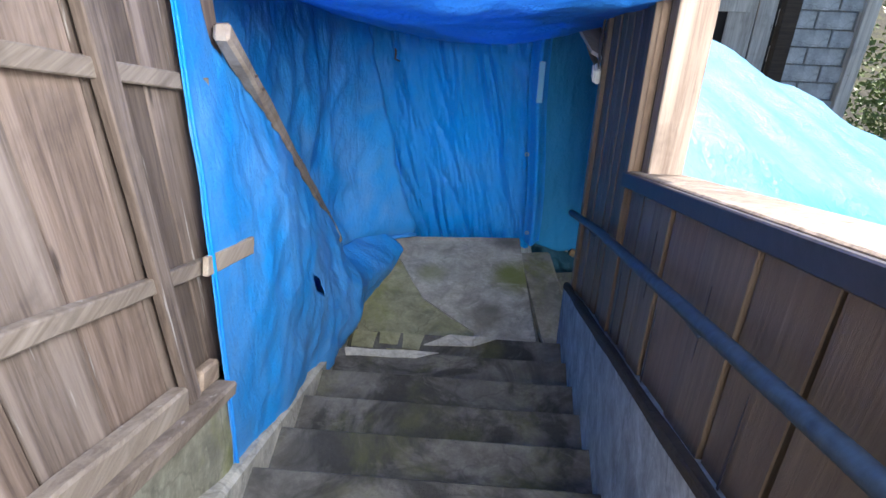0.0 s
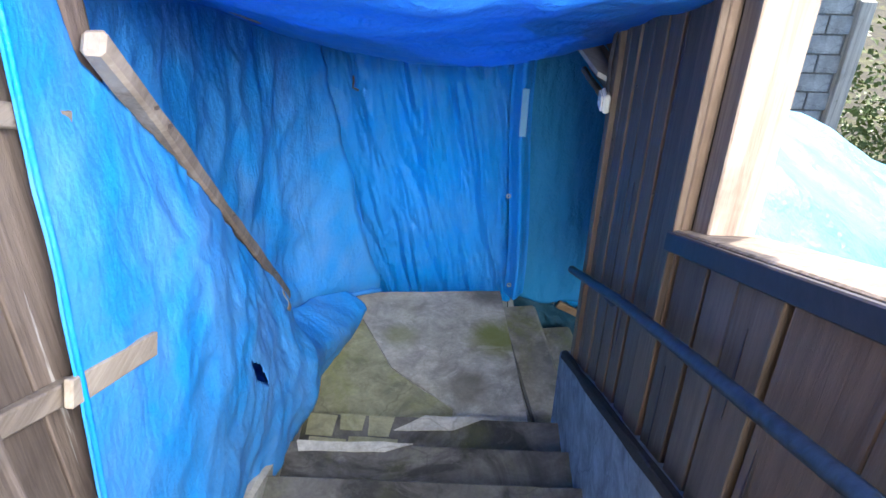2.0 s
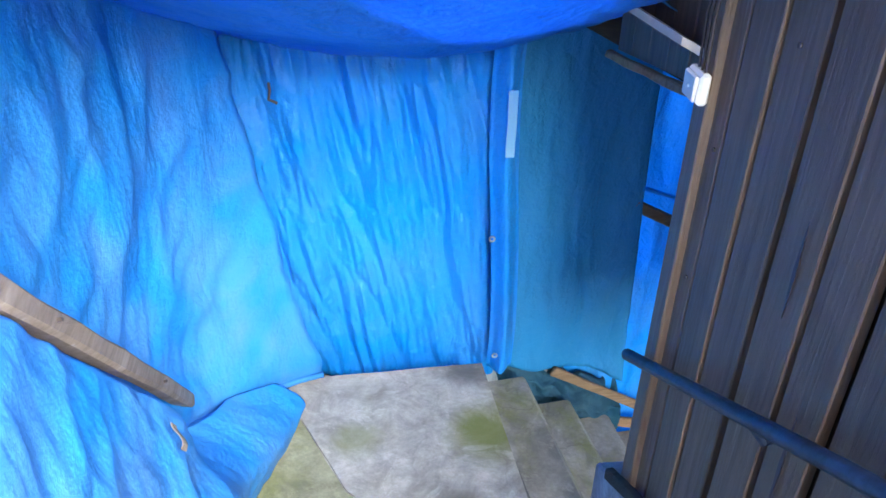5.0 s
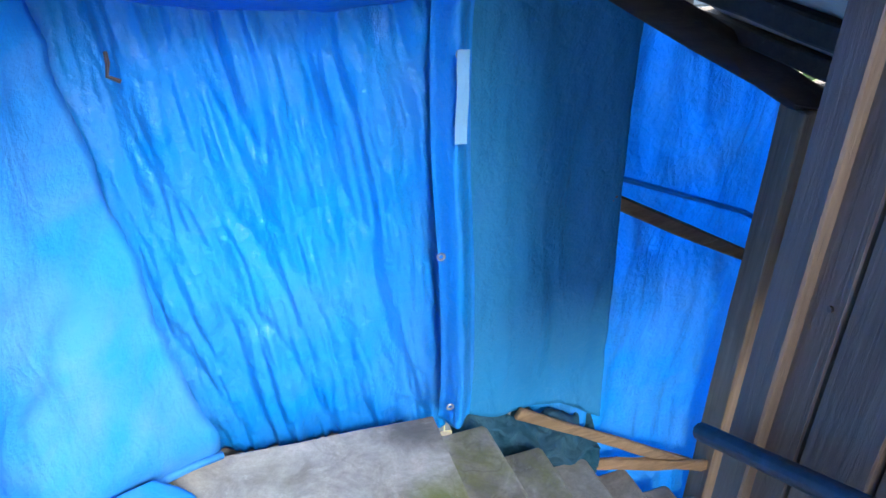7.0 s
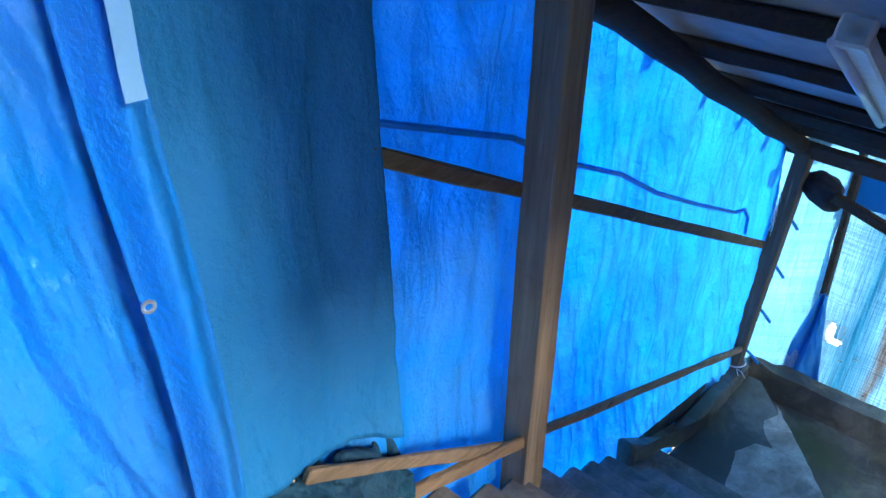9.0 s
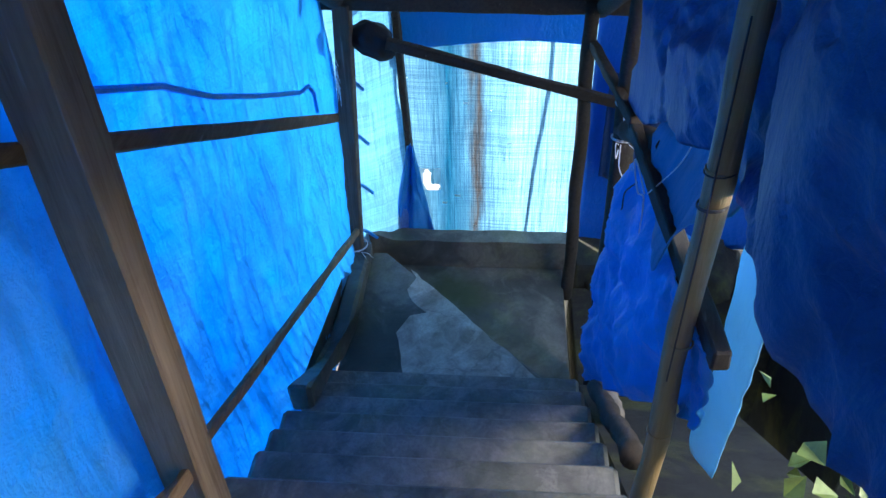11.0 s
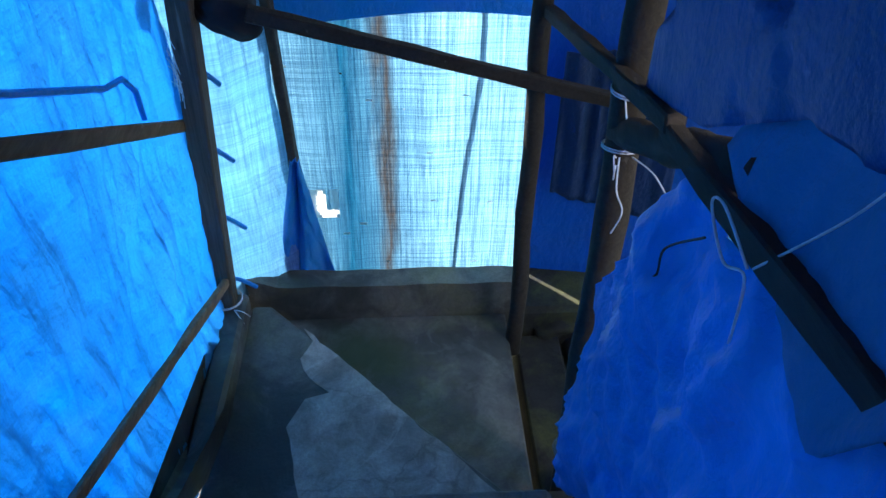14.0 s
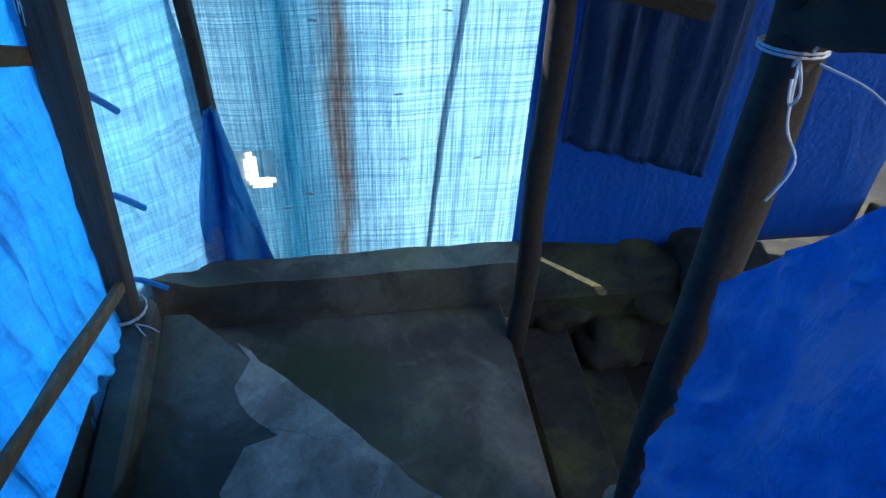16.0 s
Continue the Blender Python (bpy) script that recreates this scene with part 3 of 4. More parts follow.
edges = [3.06, 2.93, 2.80, 2.66, 2.50, 2.36, 2.20, 2.02, 1.80, 1.62, 1.42, 1.10, 0.80, 0.52, 0.24, -0.06, -0.36, -0.66, -0.96, -1.3]
rnd = random.Random(4)
for y1, y0 in zip(edges, edges[1:]):
    tall = y0 >= 1.95
    g0, g1 = y0 + 0.004, y1 - 0.004 - (0.012 if rnd.random() < 0.3 else 0)
    t0, t1 = (1.75, 1.75) if tall else (sill(y0) - 0.03, sill(y1) - 0.03)
    dx = rnd.uniform(0, 0.008)
    wide = rnd.choice((0, 0, 0.012, 0.02, 0.006))
    part("board", solid([(XR + dx, g0, knee(y0) - 0.05), (XR + dx, g1 - wide, knee(y1) - 0.05), (XR + dx, g1 - wide * 0.7, lerp(knee(y1), t1, 0.4)), (XR + dx, g1, t1), (XR + dx, g0, t0)], (0.022, 0, 0), 0.003), WOOD_R, wall_r)
# near-black wood here makes the gaps between boards look shaded
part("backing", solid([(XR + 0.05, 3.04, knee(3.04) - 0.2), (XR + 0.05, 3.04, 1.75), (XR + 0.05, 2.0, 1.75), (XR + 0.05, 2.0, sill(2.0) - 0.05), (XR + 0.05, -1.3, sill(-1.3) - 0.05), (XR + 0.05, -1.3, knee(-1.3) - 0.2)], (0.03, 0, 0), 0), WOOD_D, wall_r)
part("window_sill", solid([(XR - 0.012, 2.03, sill(2.03) - 0.045), (XR - 0.012, 2.03, sill(2.03)), (XR - 0.012, -1.3, sill(-1.3)), (XR - 0.012, -1.3, sill(-1.3) - 0.045)], (0.17, 0, 0), 0.004), WOOD_W, wall_r)
part("sill_fascia", solid([(XR - 0.03, 2.03, sill(2.03) - 0.06), (XR - 0.03, 2.03, sill(2.03) - 0.006), (XR - 0.03, -1.3, sill(-1.3) - 0.006), (XR - 0.03, -1.3, sill(-1.3) - 0.06)], (0.016, 0, 0), 0.003), FASCIA, wall_r, "dark painted strip")
part("window_post", block(XR + 0.03, XR + 0.14, 1.92, 2.03, sill(2.0) - 0.02, 1.75, 0.005), WOOD_W, wall_r)
part("corner_strip", block(XR - 0.015, XR + 0.03, 2.03, 2.06, sill(2.06) - 0.3, 1.75, 0.003), WOOD_R, wall_r)
part("end_post", block(XR - 0.02, XR + 0.06, 3.0, 3.07, knee(3.0) - 0.4, 1.5, 0.004), WOOD_R, wall_r)
for k in range(5):
    y0, y1 = 3.075 + 0.14 * k, 3.075 + 0.14 * (k + 1) - 0.005
    part("gable_board", solid([(XR + 0.012, y0, 0.535 - 0.18 * (y0 - 3.08)), (XR + 0.012, y1, 0.535 - 0.18 * (y1 - 3.08)), (XR + 0.012, y1, 1.05), (XR + 0.012, y0, 1.15)], (0.02, 0, 0), 0.003), WOOD_R, wall_r)
part("gable_strip", bar((XR + 0.0, 3.05, 0.525), (XR + 0.0, 3.82, 0.385), 0.024, 0.022, 0.004, cuts=8, rough=0.003, seed=9), WOOD_X, wall_r)
part("foot_strip", bar((XR - 0.038, 3.12, knee(3.12) + 0.012), (XR - 0.038, -1.3, knee(-1.3) + 0.012), 0.03, 0.034, 0.005, cuts=24, rough=0.004, seed=12), WOOD_D, wall_r, "dark flaking strip")
for y, z, l in ((2.55, 0.30, 0.20), (2.42, -0.06, 0.24), (2.05, 0.36, 0.22), (1.90, 0.02, 0.30), (1.52, 0.52, 0.24), (1.35, 0.28, 0.34), (0.98, 0.78, 0.22), (0.66, 0.62, 0.4), (2.72, 0.95, 0.5), (2.30, 0.85, 0.35)):
    part("split", solid([(XR - 0.0012, y, z), (XR - 0.0012, y + 0.007, z + l * 0.5), (XR - 0.0012, y + 0.002, z + l), (XR - 0.0012, y - 0.004, z + l * 0.45)], (0.002, 0, 0), 0), FASCIA, wall_r)
knee_w = part("knee_wall", solid([(XR - 0.035, 3.25, L1 - 0.3), (XR - 0.035, 3.25, knee(3.25)), (XR - 0.035, -1.3, knee(-1.3)), (XR - 0.035, -1.3, L1 - 0.3)], (0.16, 0, 0), 0.008), CONC_K)
tagged(knee_w, "blue-grey painted concrete knee wall under the boards", "wall", kind="structure")

rail = thing("handrail", (0.62, 2.0, 0.4), "blue-painted iron pipe handrail on the board wall", "handrail")
part("pipe", tube([(0.630, 3.08, -0.215), (0.632, 2.2, 0.29), (0.635, 1.0, 0.935), (0.637, -0.2, 1.585), (0.637, -1.2, 2.13)], 0.0165, 12), PIPE, rail, smooth=True)
for y in (2.45, 0.9, -0.6):
    z = -0.215 + (3.10 - y) * 0.545
    part("bracket", tube([(0.632, y, z), (0.665, y, z - 0.045), (0.70, y, z - 0.03)], 0.011, 8), PIPE, rail)

# ---- left board wall ----
wall_l = thing("wall_west", (XL, 1.0, 0.5), "weathered grey board wall with sloping battens", "wall", kind="structure")


def foot(y):
    return slope1(y, 0.30, 1.15, 0.53)


edges = [-1.4, -1.1, -0.8, -0.5, -0.22, 0.06, 0.34, 0.62, 0.89, 1.17, 1.44, 1.72, 2.0]
for y0, y1 in zip(edges, edges[1:]):
    part("board", solid([(XL - rnd.uniform(0, 0.01), y0 + 0.005, foot(y0)), (XL, y1 - 0.005, foot(y1)), (XL, y1 - 0.005, 3.2), (XL - 0.004, y0 + 0.005, 3.2)], (-0.022, 0, 0), 0.003), WOOD_L, wall_l)
part("backing", solid([(XL - 0.05, 2.1, L1), (XL - 0.05, 2.1, 3.2), (XL - 0.05, -1.4, 3.2), (XL - 0.05, -1.4, L1)], (-0.03, 0, 0), 0), WOOD_D, wall_l)
part("batten", bar((XL + 0.014, -1.4, slope1(-1.4, 1.04, 1.73)), (XL + 0.014, 1.78, slope1(1.78, 1.04, 1.73)), 0.028, 0.045, 0.004, cuts=12, rough=0.002), WOOD_B, wall_l)
part("batten", bar((XL + 0.016, -1.4, slope1(-1.4, 0.53, 1.53, 0.56)), (XL + 0.016, 1.53, 0.53), 0.032, 0.048, 0.004, cuts=12, rough=0.003, seed=2), WOOD_B, wall_l)
part("foot_beam", bar((XL + 0.03, -1.4, foot(-1.4) + 0.035), (XL + 0.03, 1.17, foot(1.17) + 0.035), 0.06, 0.075, 0.008, cuts=14, rough=0.004, seed=3), WOOD_B, wall_l)
part("foot_beam", bar((XL + 0.02, 1.30, foot(1.3) + 0.035), (XL + 0.02, 1.43, foot(1.43) + 0.035), 0.04, 0.07, 0.008), WOOD_B, wall_l)
part("sole_plate", bar((XL + 0.05, -1.4, foot(-1.4) - 0.03), (XL + 0.05, 1.40, foot(1.40) - 0.03), 0.10, 0.05, 0.008, cuts=14, rough=0.004, seed=4), WOOD_B, wall_l)
part("cover_strip", bar((XL + 0.03, 1.235, foot(1.23) - 0.02), (XL + 0.016, 1.2, 3.2), 0.075, 0.03, 0.004, side=(1, 0, 0), cuts=8, rough=0.002), WOOD_L, wall_l)
ledge = part("stone_ledge", solid([(-1.10, -1.4, foot(-1.4) - 0.7), (-1.10, 4.77, L1 - 0.1), (-1.10, 4.77, L1 - 1.2), (-1.10, -1.4, L1 - 1.2)], (0.16, 0, 0), 0), STONE)
tagged(ledge, "rough stone ledge behind the sheets", "wall", kind="structure")
stone = part("stone_base", cloth(lambda u, v: Vector((XL + 0.045 + 0.035 * noise.noise(Vector((u * 14, v * 5, 1))), lerp(-1.4, 2.2, u), lerp(L1 - 0.2, foot(lerp(-1.4, 2.2, u)) - 0.05, v))), 60, 16, 0.05), STONE)
tagged(stone, "mossy rubble stone footing of the board wall", "wall", kind="structure")

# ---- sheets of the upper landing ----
# unseen; its width and height are set to block sun from the upper stair
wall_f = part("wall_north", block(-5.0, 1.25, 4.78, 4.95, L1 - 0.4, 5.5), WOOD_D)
tagged(wall_f, "unseen tall dark wall behind the blue sheets, keeping the sun off", "wall", kind="structure")
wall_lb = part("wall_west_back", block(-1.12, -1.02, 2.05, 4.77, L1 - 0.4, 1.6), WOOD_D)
tagged(wall_lb, "dark boarded wall behind the hanging blue sheet", "wall", kind="structure")


def far_sheet(u, v):
    x, z = lerp(-0.80, 0.50, u), lerp(L1 - 0.16, 0.75, v)
    p = (x, 0, z)
    y = YF + fold((x + 0.16 * z, 0, z), 6.8, 0.066, 0.16) + 0.012 * abs(noise.noise(Vector((x * 30 + 4 * z, 2, z * 4)))) + 0.05 * (1 - v) + 0.03
    return Vector((x, max(y, 4.335) if z < L1 + 0.06 else y, z))


ob = part("blue_sheet", cloth(far_sheet, 230, 130), TARP, None, "", True)
tagged(ob, "wrinkled bright blue plastic sheet hanging down to the landing", "tarpaulin")


def edge_sheet(u, v):
    z = lerp(L1 - 0.02, 0.55, v)
    x = 0.44 + 0.12 * u + 0.03 * math.sin(v * 5 + 1) - 0.02 * (1 - v)
    y = YF - 0.05 + 0.035 * math.cos(u * math.pi * 2) + fold((x, 3, z), 6, 0.015, 0.5)
    return Vector((x, y, z))


hemmed = thing("blue_sheet_edge", (0.5, YF, L1), "folded hem of a blue plastic sheet with eyelets", "tarpaulin")
part("hem", cloth(edge_sheet, 24, 110), TARP, hemmed, "", True)


def dull_sheet(u, v):
    sx = lerp(0.10, 0.76 + 0.07 * (1 - v) ** 2, u)
    z = lerp(lerp(-1.40, -1.63, u) - 0.03 * math.sin(u * 7), 0.62, v)
    return F2 @ Vector((sx, 0.60 - 0.012 + fold((sx, 1, z), 5.5, 0.03, 0.2), z))


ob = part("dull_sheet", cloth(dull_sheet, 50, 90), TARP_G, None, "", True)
tagged(ob, "dull grey-blue plastic sheet hanging beside the stair", "tarpaulin")


def back_sheet(u, v):
    y = lerp(1.85, 4.30, u)
    top = slope1(y, 1.55, 1.85, 0.45)
    bot = curve([(1.85, 0.75), (2.6, 0.0), (3.2, -0.75), (3.7, -1.04), (4.0, -1.16), (4.30, -1.24)], y)
    z = lerp(bot, top, v)
    x = -0.74 - 0.12 * math.sin(u * math.pi) + fold((1, y - 0.25 * z, z), 2.4, 0.06, 0.6)
    if y > 3.7:
        k = (y - 3.7) / 0.6
        x += k * k * (0.10 + 0.30 * (1 - v))
        y -= 0.08 * k * (1 - v)
    x += 0.05 * math.exp(-((v - 0.06) / 0.07) ** 2)
    return Vector((x, y, z))


def front_sheet(u, v):
    y = lerp(1.74, 4.02, u)
    top = curve([(1.74, 1.95), (1.90, 1.10), (2.4, 0.53), (2.9, -0.07), (3.2, -0.46), (3.42, -0.84), (3.55, -0.90), (3.7, -0.96), (4.02, -1.09)], y)
    bot = max(L1 + 0.004, L1 + (3.39 - y) * 0.507 - 0.03) if y > 1.9 else curve([(1.74, -0.52), (1.9, -0.56)], y)
    z = lerp(bot, top, v)
    yy = y - (1 - v) * 0.46 * max(0, 1 - u * 2.2) ** 1.5
    calm = min(1.0, 0.25 + max(0.0, y - 1.75) * 1.5)
    x = -0.655 + calm * (0.05 * math.sin(v * math.pi) + fold((3, y + 0.2 * z, z), 2.5, 0.045, 0.8))
    x += 0.09 * math.exp(-((y - 3.1) / 0.35) ** 2 - ((z + 0.92) / 0.2) ** 2)
    x -= 0.10 * math.exp(-((y - 3.4) / 0.22) ** 2 - ((z + 0.8) / 0.2) ** 2)
    x += 0.06 * (1 - v) + (0.17 * (u - 0.7) / 0.3 if u > 0.7 else 0)
    x += 0.022 * math.sin(17 * (0.8 * y + 1.2 * z)) * math.exp(-((y - 3.4) / 0.4) ** 2 - ((z + 0.9) / 0.25) ** 2)
    x -= 0.17 * v ** 2.5 * math.exp(-((y - 3.72) / 0.27) ** 4)
    return Vector((x, yy, z))


def tear(u, v):
    p = front_sheet(u, v)
    a, b = p.y - 2.465, p.z + 0.295
    along, across = a * 0.49 - b * 0.87, a * 0.87 + b * 0.49
    return abs(along) < 0.125 and abs(across) < 0.032 * (1 - abs(along) / 0.14)


hung = thing("hanging_sheet", (-0.7, 3.2, -0.6), "faded blue plastic sheet hanging behind the leaning pole", "tarpaulin")
part("sheet", cloth(back_sheet, 110, 90), TARP_F, hung, "", True)
part("hem", tube([back_sheet(k / 40, 0.01) + Vector((0.012, 0, 0)) for k in range(8, 41)], 0.014, 8), TARP_F, hung, "", True)
torn = thing("torn_sheet", (-0.6, 2.2, -0.5), "bright blue plastic sheet, torn and sagging below the pole", "tarpaulin")
part("sheet", cloth(front_sheet, 190, 120, 0.003, tear), TARP_F, torn, "", True)
part("lining", cloth(lambda u, v: Vector((lerp(-0.72, -0.92, v) + 0.22 * max(0, u - 0.5) + fold((lerp(2.9, 4.2, u), 3, v), 6, 0.03, 0.5), lerp(2.75, 4.22, u), lerp(lerp(-1.0, -1.3, u), curve([(2.6, 0.0), (3.2, -0.68), (3.7, -0.98), (4.0, -1.10), (4.30, -1.2)], lerp(2.75, 4.22, u)), v))), 50, 20), TARP, torn, "", True)
part("hem", tube([front_sheet(0.003, k / 30) + Vector((0.006, 0, 0)) for k in range(31)], 0.007, 6), TARP, torn, "", True)
part("patch", cloth(lambda u, v: Vector((-0.575 + 0.01 * math.sin(v * 5), 3.0 + 0.03 * u, -0.42 + 0.10 * v - 0.04 * u)), 5, 8), WOOD_N, torn, "scrap of pale torn tape")
pole_l = thing("leaning_pole", (-0.62, 3.3, -0.8), "old squared wooden pole leaning against the torn sheet", "pole")
part("timber", bar((-0.615, 1.90, 1.14), (-0.785, 3.76, -0.93), 0.055, 0.06, 0.010, cuts=14, rough=0.004), WOOD_B, pole_l)
for t in (0.12, 0.16, 0.45, 0.8):
    q = Vector((lerp(-0.588, -0.757, t), lerp(1.90, 3.76, t), lerp(1.14, -0.93, t)))
    part("nail", tube([q, q + Vector((0.012, 0, 0.004))], 0.005, 6), WIRE, pole_l)
ob = part("short_batten", bar((XL + 0.052, 1.455, 0.585), (XL + 0.058, 1.83, 0.395), 0.02, 0.06, 0.003, cuts=4, rough=0.001), WOOD_N)
tagged(ob, "short pale wooden batten nailed across the sheet edge", "batten")


def roof_sheet(u, v):
    y = lerp(1.25, 4.42, v)
    x = lerp(-1.0, 1.0, u) * (0.64 + 0.36 * min(1, max(0, (y - 1.6) / 0.3)))
    z = 0.27 + (4.2 - y) * 0.41 + 0.14 * ((x - 0.05) / 0.85) ** 2 - 0.05 * math.sin(u * math.pi) * math.exp(-((y - 3.3) / 0.5) ** 2) + max(0, 1.9 - y) ** 1.3
    return Vector((x, y, z + fold((x * 1.2, y, 0), 2.0, 0.035, 1)))


ob = part("roof_sheet", cloth(roof_sheet, 80, 100), TARP_U, None, "", True)
tagged(ob, "sagging blue plastic sheet slung under the roof", "tarpaulin")
box = thing("switch_box", (XR - 0.02, 3.02, 0.56), "small white plastic junction box wired on the board wall", "switch box")
part("body", block(XR - 0.048, XR - 0.024, 2.985, 3.065, 0.535, 0.605, 0.006), WHITE, box)
part("cover", block(XR - 0.058, XR - 0.0485, 2.992, 3.058, 0.541, 0.599, 0.004), WHITE, box)
part("screw", tube([(XR - 0.0575, 3.025, 0.57), (XR - 0.061, 3.025, 0.57)], 0.004, 8), METAL, box)
for k in range(3):
    part("cable", tube([(XR - 0.035, 3.0 + 0.02 * k, 0.605), (XR - 0.04, 2.995 + 0.022 * k, 0.72), (XR - 0.03, 3.0 + 0.012 * k, 0.9), (XR - 0.03, 3.01, 1.2)], 0.003, 6), WIRE, box)
for y, z in ((2.955, 0.45), (2.955, 0.12), (2.72, 0.75), (2.3, 0.6)):
    part("nail", tube([(XR - 0.002, y, z), (XR - 0.006, y, z)], 0.005, 8), WIRE, wall_r)
# eyelets on the hem, a hook and scraps of wood under the roof sheet
for k, (x, y, z) in enumerate(((0.425, 4.225, -0.53), (0.47, 4.235, -1.16), (0.47, 4.23, 0.1))):
    part("eyelet", ring_mesh((x, y, z), 0.011, 0.004), METAL, hemmed, "small metal eyelet")
hook = part("wire_hook", tube([(-0.43, 4.26, 0.14), (-0.425, 4.235, 0.12), (-0.43, 4.225, 0.09), (-0.40, 4.225, 0.075)], 0.006, 6), WIRE)
tagged(hook, "bent rusty hook stuck through the sheet", "hook")
for a, b in (((-0.19, 4.20, 0.36), (-0.13, 4.20, 0.36)), ((0.03, 4.20, 0.325), (0.18, 4.20, 0.345))):
    tagged(part("wood_scrap", bar(a, b, 0.03, 0.07 if a[0] < 0 else 0.018, 0.004), WOOD_N), "scrap of pale wood pinned under the roof sheet", "batten")
tagged(part("wood_scrap", bar((-0.70, 3.17, 0.84), (-0.60, 3.22, 0.78), 0.03, 0.07, 0.004), WOOD_N), "scrap of pale wood pinned under the roof sheet", "batten")
part("tape_strip", cloth(lambda u, v: Vector((0.455 + 0.035 * u, 4.205 + 0.004 * math.sin(v * 9), lerp(-0.15, 0.12, v))), 3, 10), TARP_P, hemmed, "pale strip of clear tape")

# ---- second flight: posts, rails, sheets, roof ----
def ring(a, d, r, thick, sides=16, squash=1.0):
    """A loop of cord round an axis d through a."""
    d = Vector(d).normalized()
    u = d.cross(Vector((0.2, 0.9, 0.3))).normalized()
    v = d.cross(u)
    n = sides
    return tube([Vector(a) + (u * math.cos(k * math.tau / n) + v * squash * math.sin(k * math.tau / n)) * r for k in range(n + 1)], thick, 6)


def post(name, bot, top, wx, wy, material, label, seed=0):
    base = thing(name, bot, label, "post")
    part("timber", bar(bot, top, wx, wy, 0.007, side=V2, cuts=10, rough=0.0025, seed=seed), material, base)
    return base


def pole(name, pts, r, material, label, sides=14):
    base = thing(name, pts[0], label, "pole")
    n = 14
    path = []
    for k in range(n + 1):
        t = k / n
        p = Vector(pts[0]).lerp(Vector(pts[-1]), t)
        path.append(p + Vector((0.006 * math.sin(k * 1.7), 0.006 * math.cos(k * 1.1), 0)))
    part("stem", tube(path, [r * (1 + 0.05 * math.sin(k * 2.3)) for k in range(n + 1)], sides), material, base, smooth=True)
    return base


def string_knot(parent, at, axis, r, tails, name="string"):
    at = Vector(at)
    for k in range(2):
        part(name, ring(at + Vector((0, 0, 0.008 * k)), axis, r, 0.0028), STRING, parent)
    for pts in tails:
        part(name + "_tail", tube(soft([at + F2.to_3x3() @ Vector(p) for p in pts]), 0.0028, 6), STRING, parent)


post_1 = post("wooden_post", P(1.50, 0.535, stair2(1.50) - 0.25), P(1.50, 0.535, beam2(1.50) + 0.0), 0.133, 0.133, WOOD_P, "squared brown timber post standing beside the stair", 1)
for z in (-2.52, -2.50, -0.27):
    part("wire", ring(P(1.50, 0.535, z), (0.1, 0.1, 1), 0.096, 0.004), WIRE, post_1)
post_2 = post("wooden_post", P(4.42, 0.62, L2 - 0.05), P(4.42, 0.52, beam2(4.42) + 0.02), 0.115, 0.10, WOOD_Q, "weathered timber post at the lower landing, tied with string", 2)
string_knot(post_2, P(4.42, 0.60, -3.60), (0, 0.05, 1), 0.082, [[(-0.08, -0.05, 0), (-0.12, -0.08, -0.01), (-0.13, -0.10, -0.05)], [(-0.08, -0.05, 0), (-0.11, -0.10, 0.015), (-0.10, -0.13, -0.03)]])
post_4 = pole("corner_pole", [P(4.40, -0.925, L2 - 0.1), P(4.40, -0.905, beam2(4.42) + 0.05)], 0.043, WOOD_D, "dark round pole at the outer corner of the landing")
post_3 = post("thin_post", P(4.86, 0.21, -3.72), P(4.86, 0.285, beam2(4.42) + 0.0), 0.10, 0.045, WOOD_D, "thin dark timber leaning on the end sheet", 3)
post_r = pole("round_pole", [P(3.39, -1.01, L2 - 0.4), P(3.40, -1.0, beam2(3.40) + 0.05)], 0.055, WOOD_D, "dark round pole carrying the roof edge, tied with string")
string_knot(post_r, P(3.40, -1.0, -1.88), (0, 0, 1), 0.06, [[(-0.05, 0.03, 0), (-0.07, 0.02, -0.06), (-0.08, 0.0, -0.11), (-0.07, 0.01, -0.16)]])
string_knot(post_r, P(3.40, -1.0, -2.07), (0.2, 0, 1), 0.06, [[(-0.06, 0.03, 0), (-0.10, 0.05, 0.03), (-0.13, 0.05, -0.01), (-0.10, 0.04, -0.05), (-0.07, 0.03, -0.02)], [(-0.06, 0.02, 0), (-0.09, 0.02, -0.10), (-0.12, 0.0, -0.16), (-0.11, 0.02, -0.25)], [(-0.06, -0.02, 0), (-0.15, -0.06, 0.0), (-0.24, -0.08, -0.02)]])
bamboo = pole("bamboo_pole", [P(1.62, -0.905, stair2(1.6) - 0.1), P(1.60, -0.905, beam2(1.6) + 0.02)], 0.034, BAMBOO, "split brown bamboo pole beside the stair, bound with wire")
for z in (-2.0, -1.62, -1.07, -0.45):
    part("node", ring(P(1.605, -0.905, z), (0, 0, 1), 0.0335, 0.003), BAMBOO, bamboo)
for z in (-1.075, -1.165, -1.17):
    part("wire", ring(P(1.605, -0.905, z), (0.1, 0.15, 1), 0.0358, 0.0022), WIRE, bamboo)
part("split", tube([P(1.577, -0.885, -1.75), P(1.574, -0.888, -1.2), P(1.571, -0.884, -0.7)], 0.0025, 5), WIRE, bamboo)


def beam(name, a, b, w, h, material, label, seed=0, category="beam"):
    return tagged(part(name, bar(a, b, w, h, 0.006, cuts=10, rough=0.004, seed=seed), material), label, category)


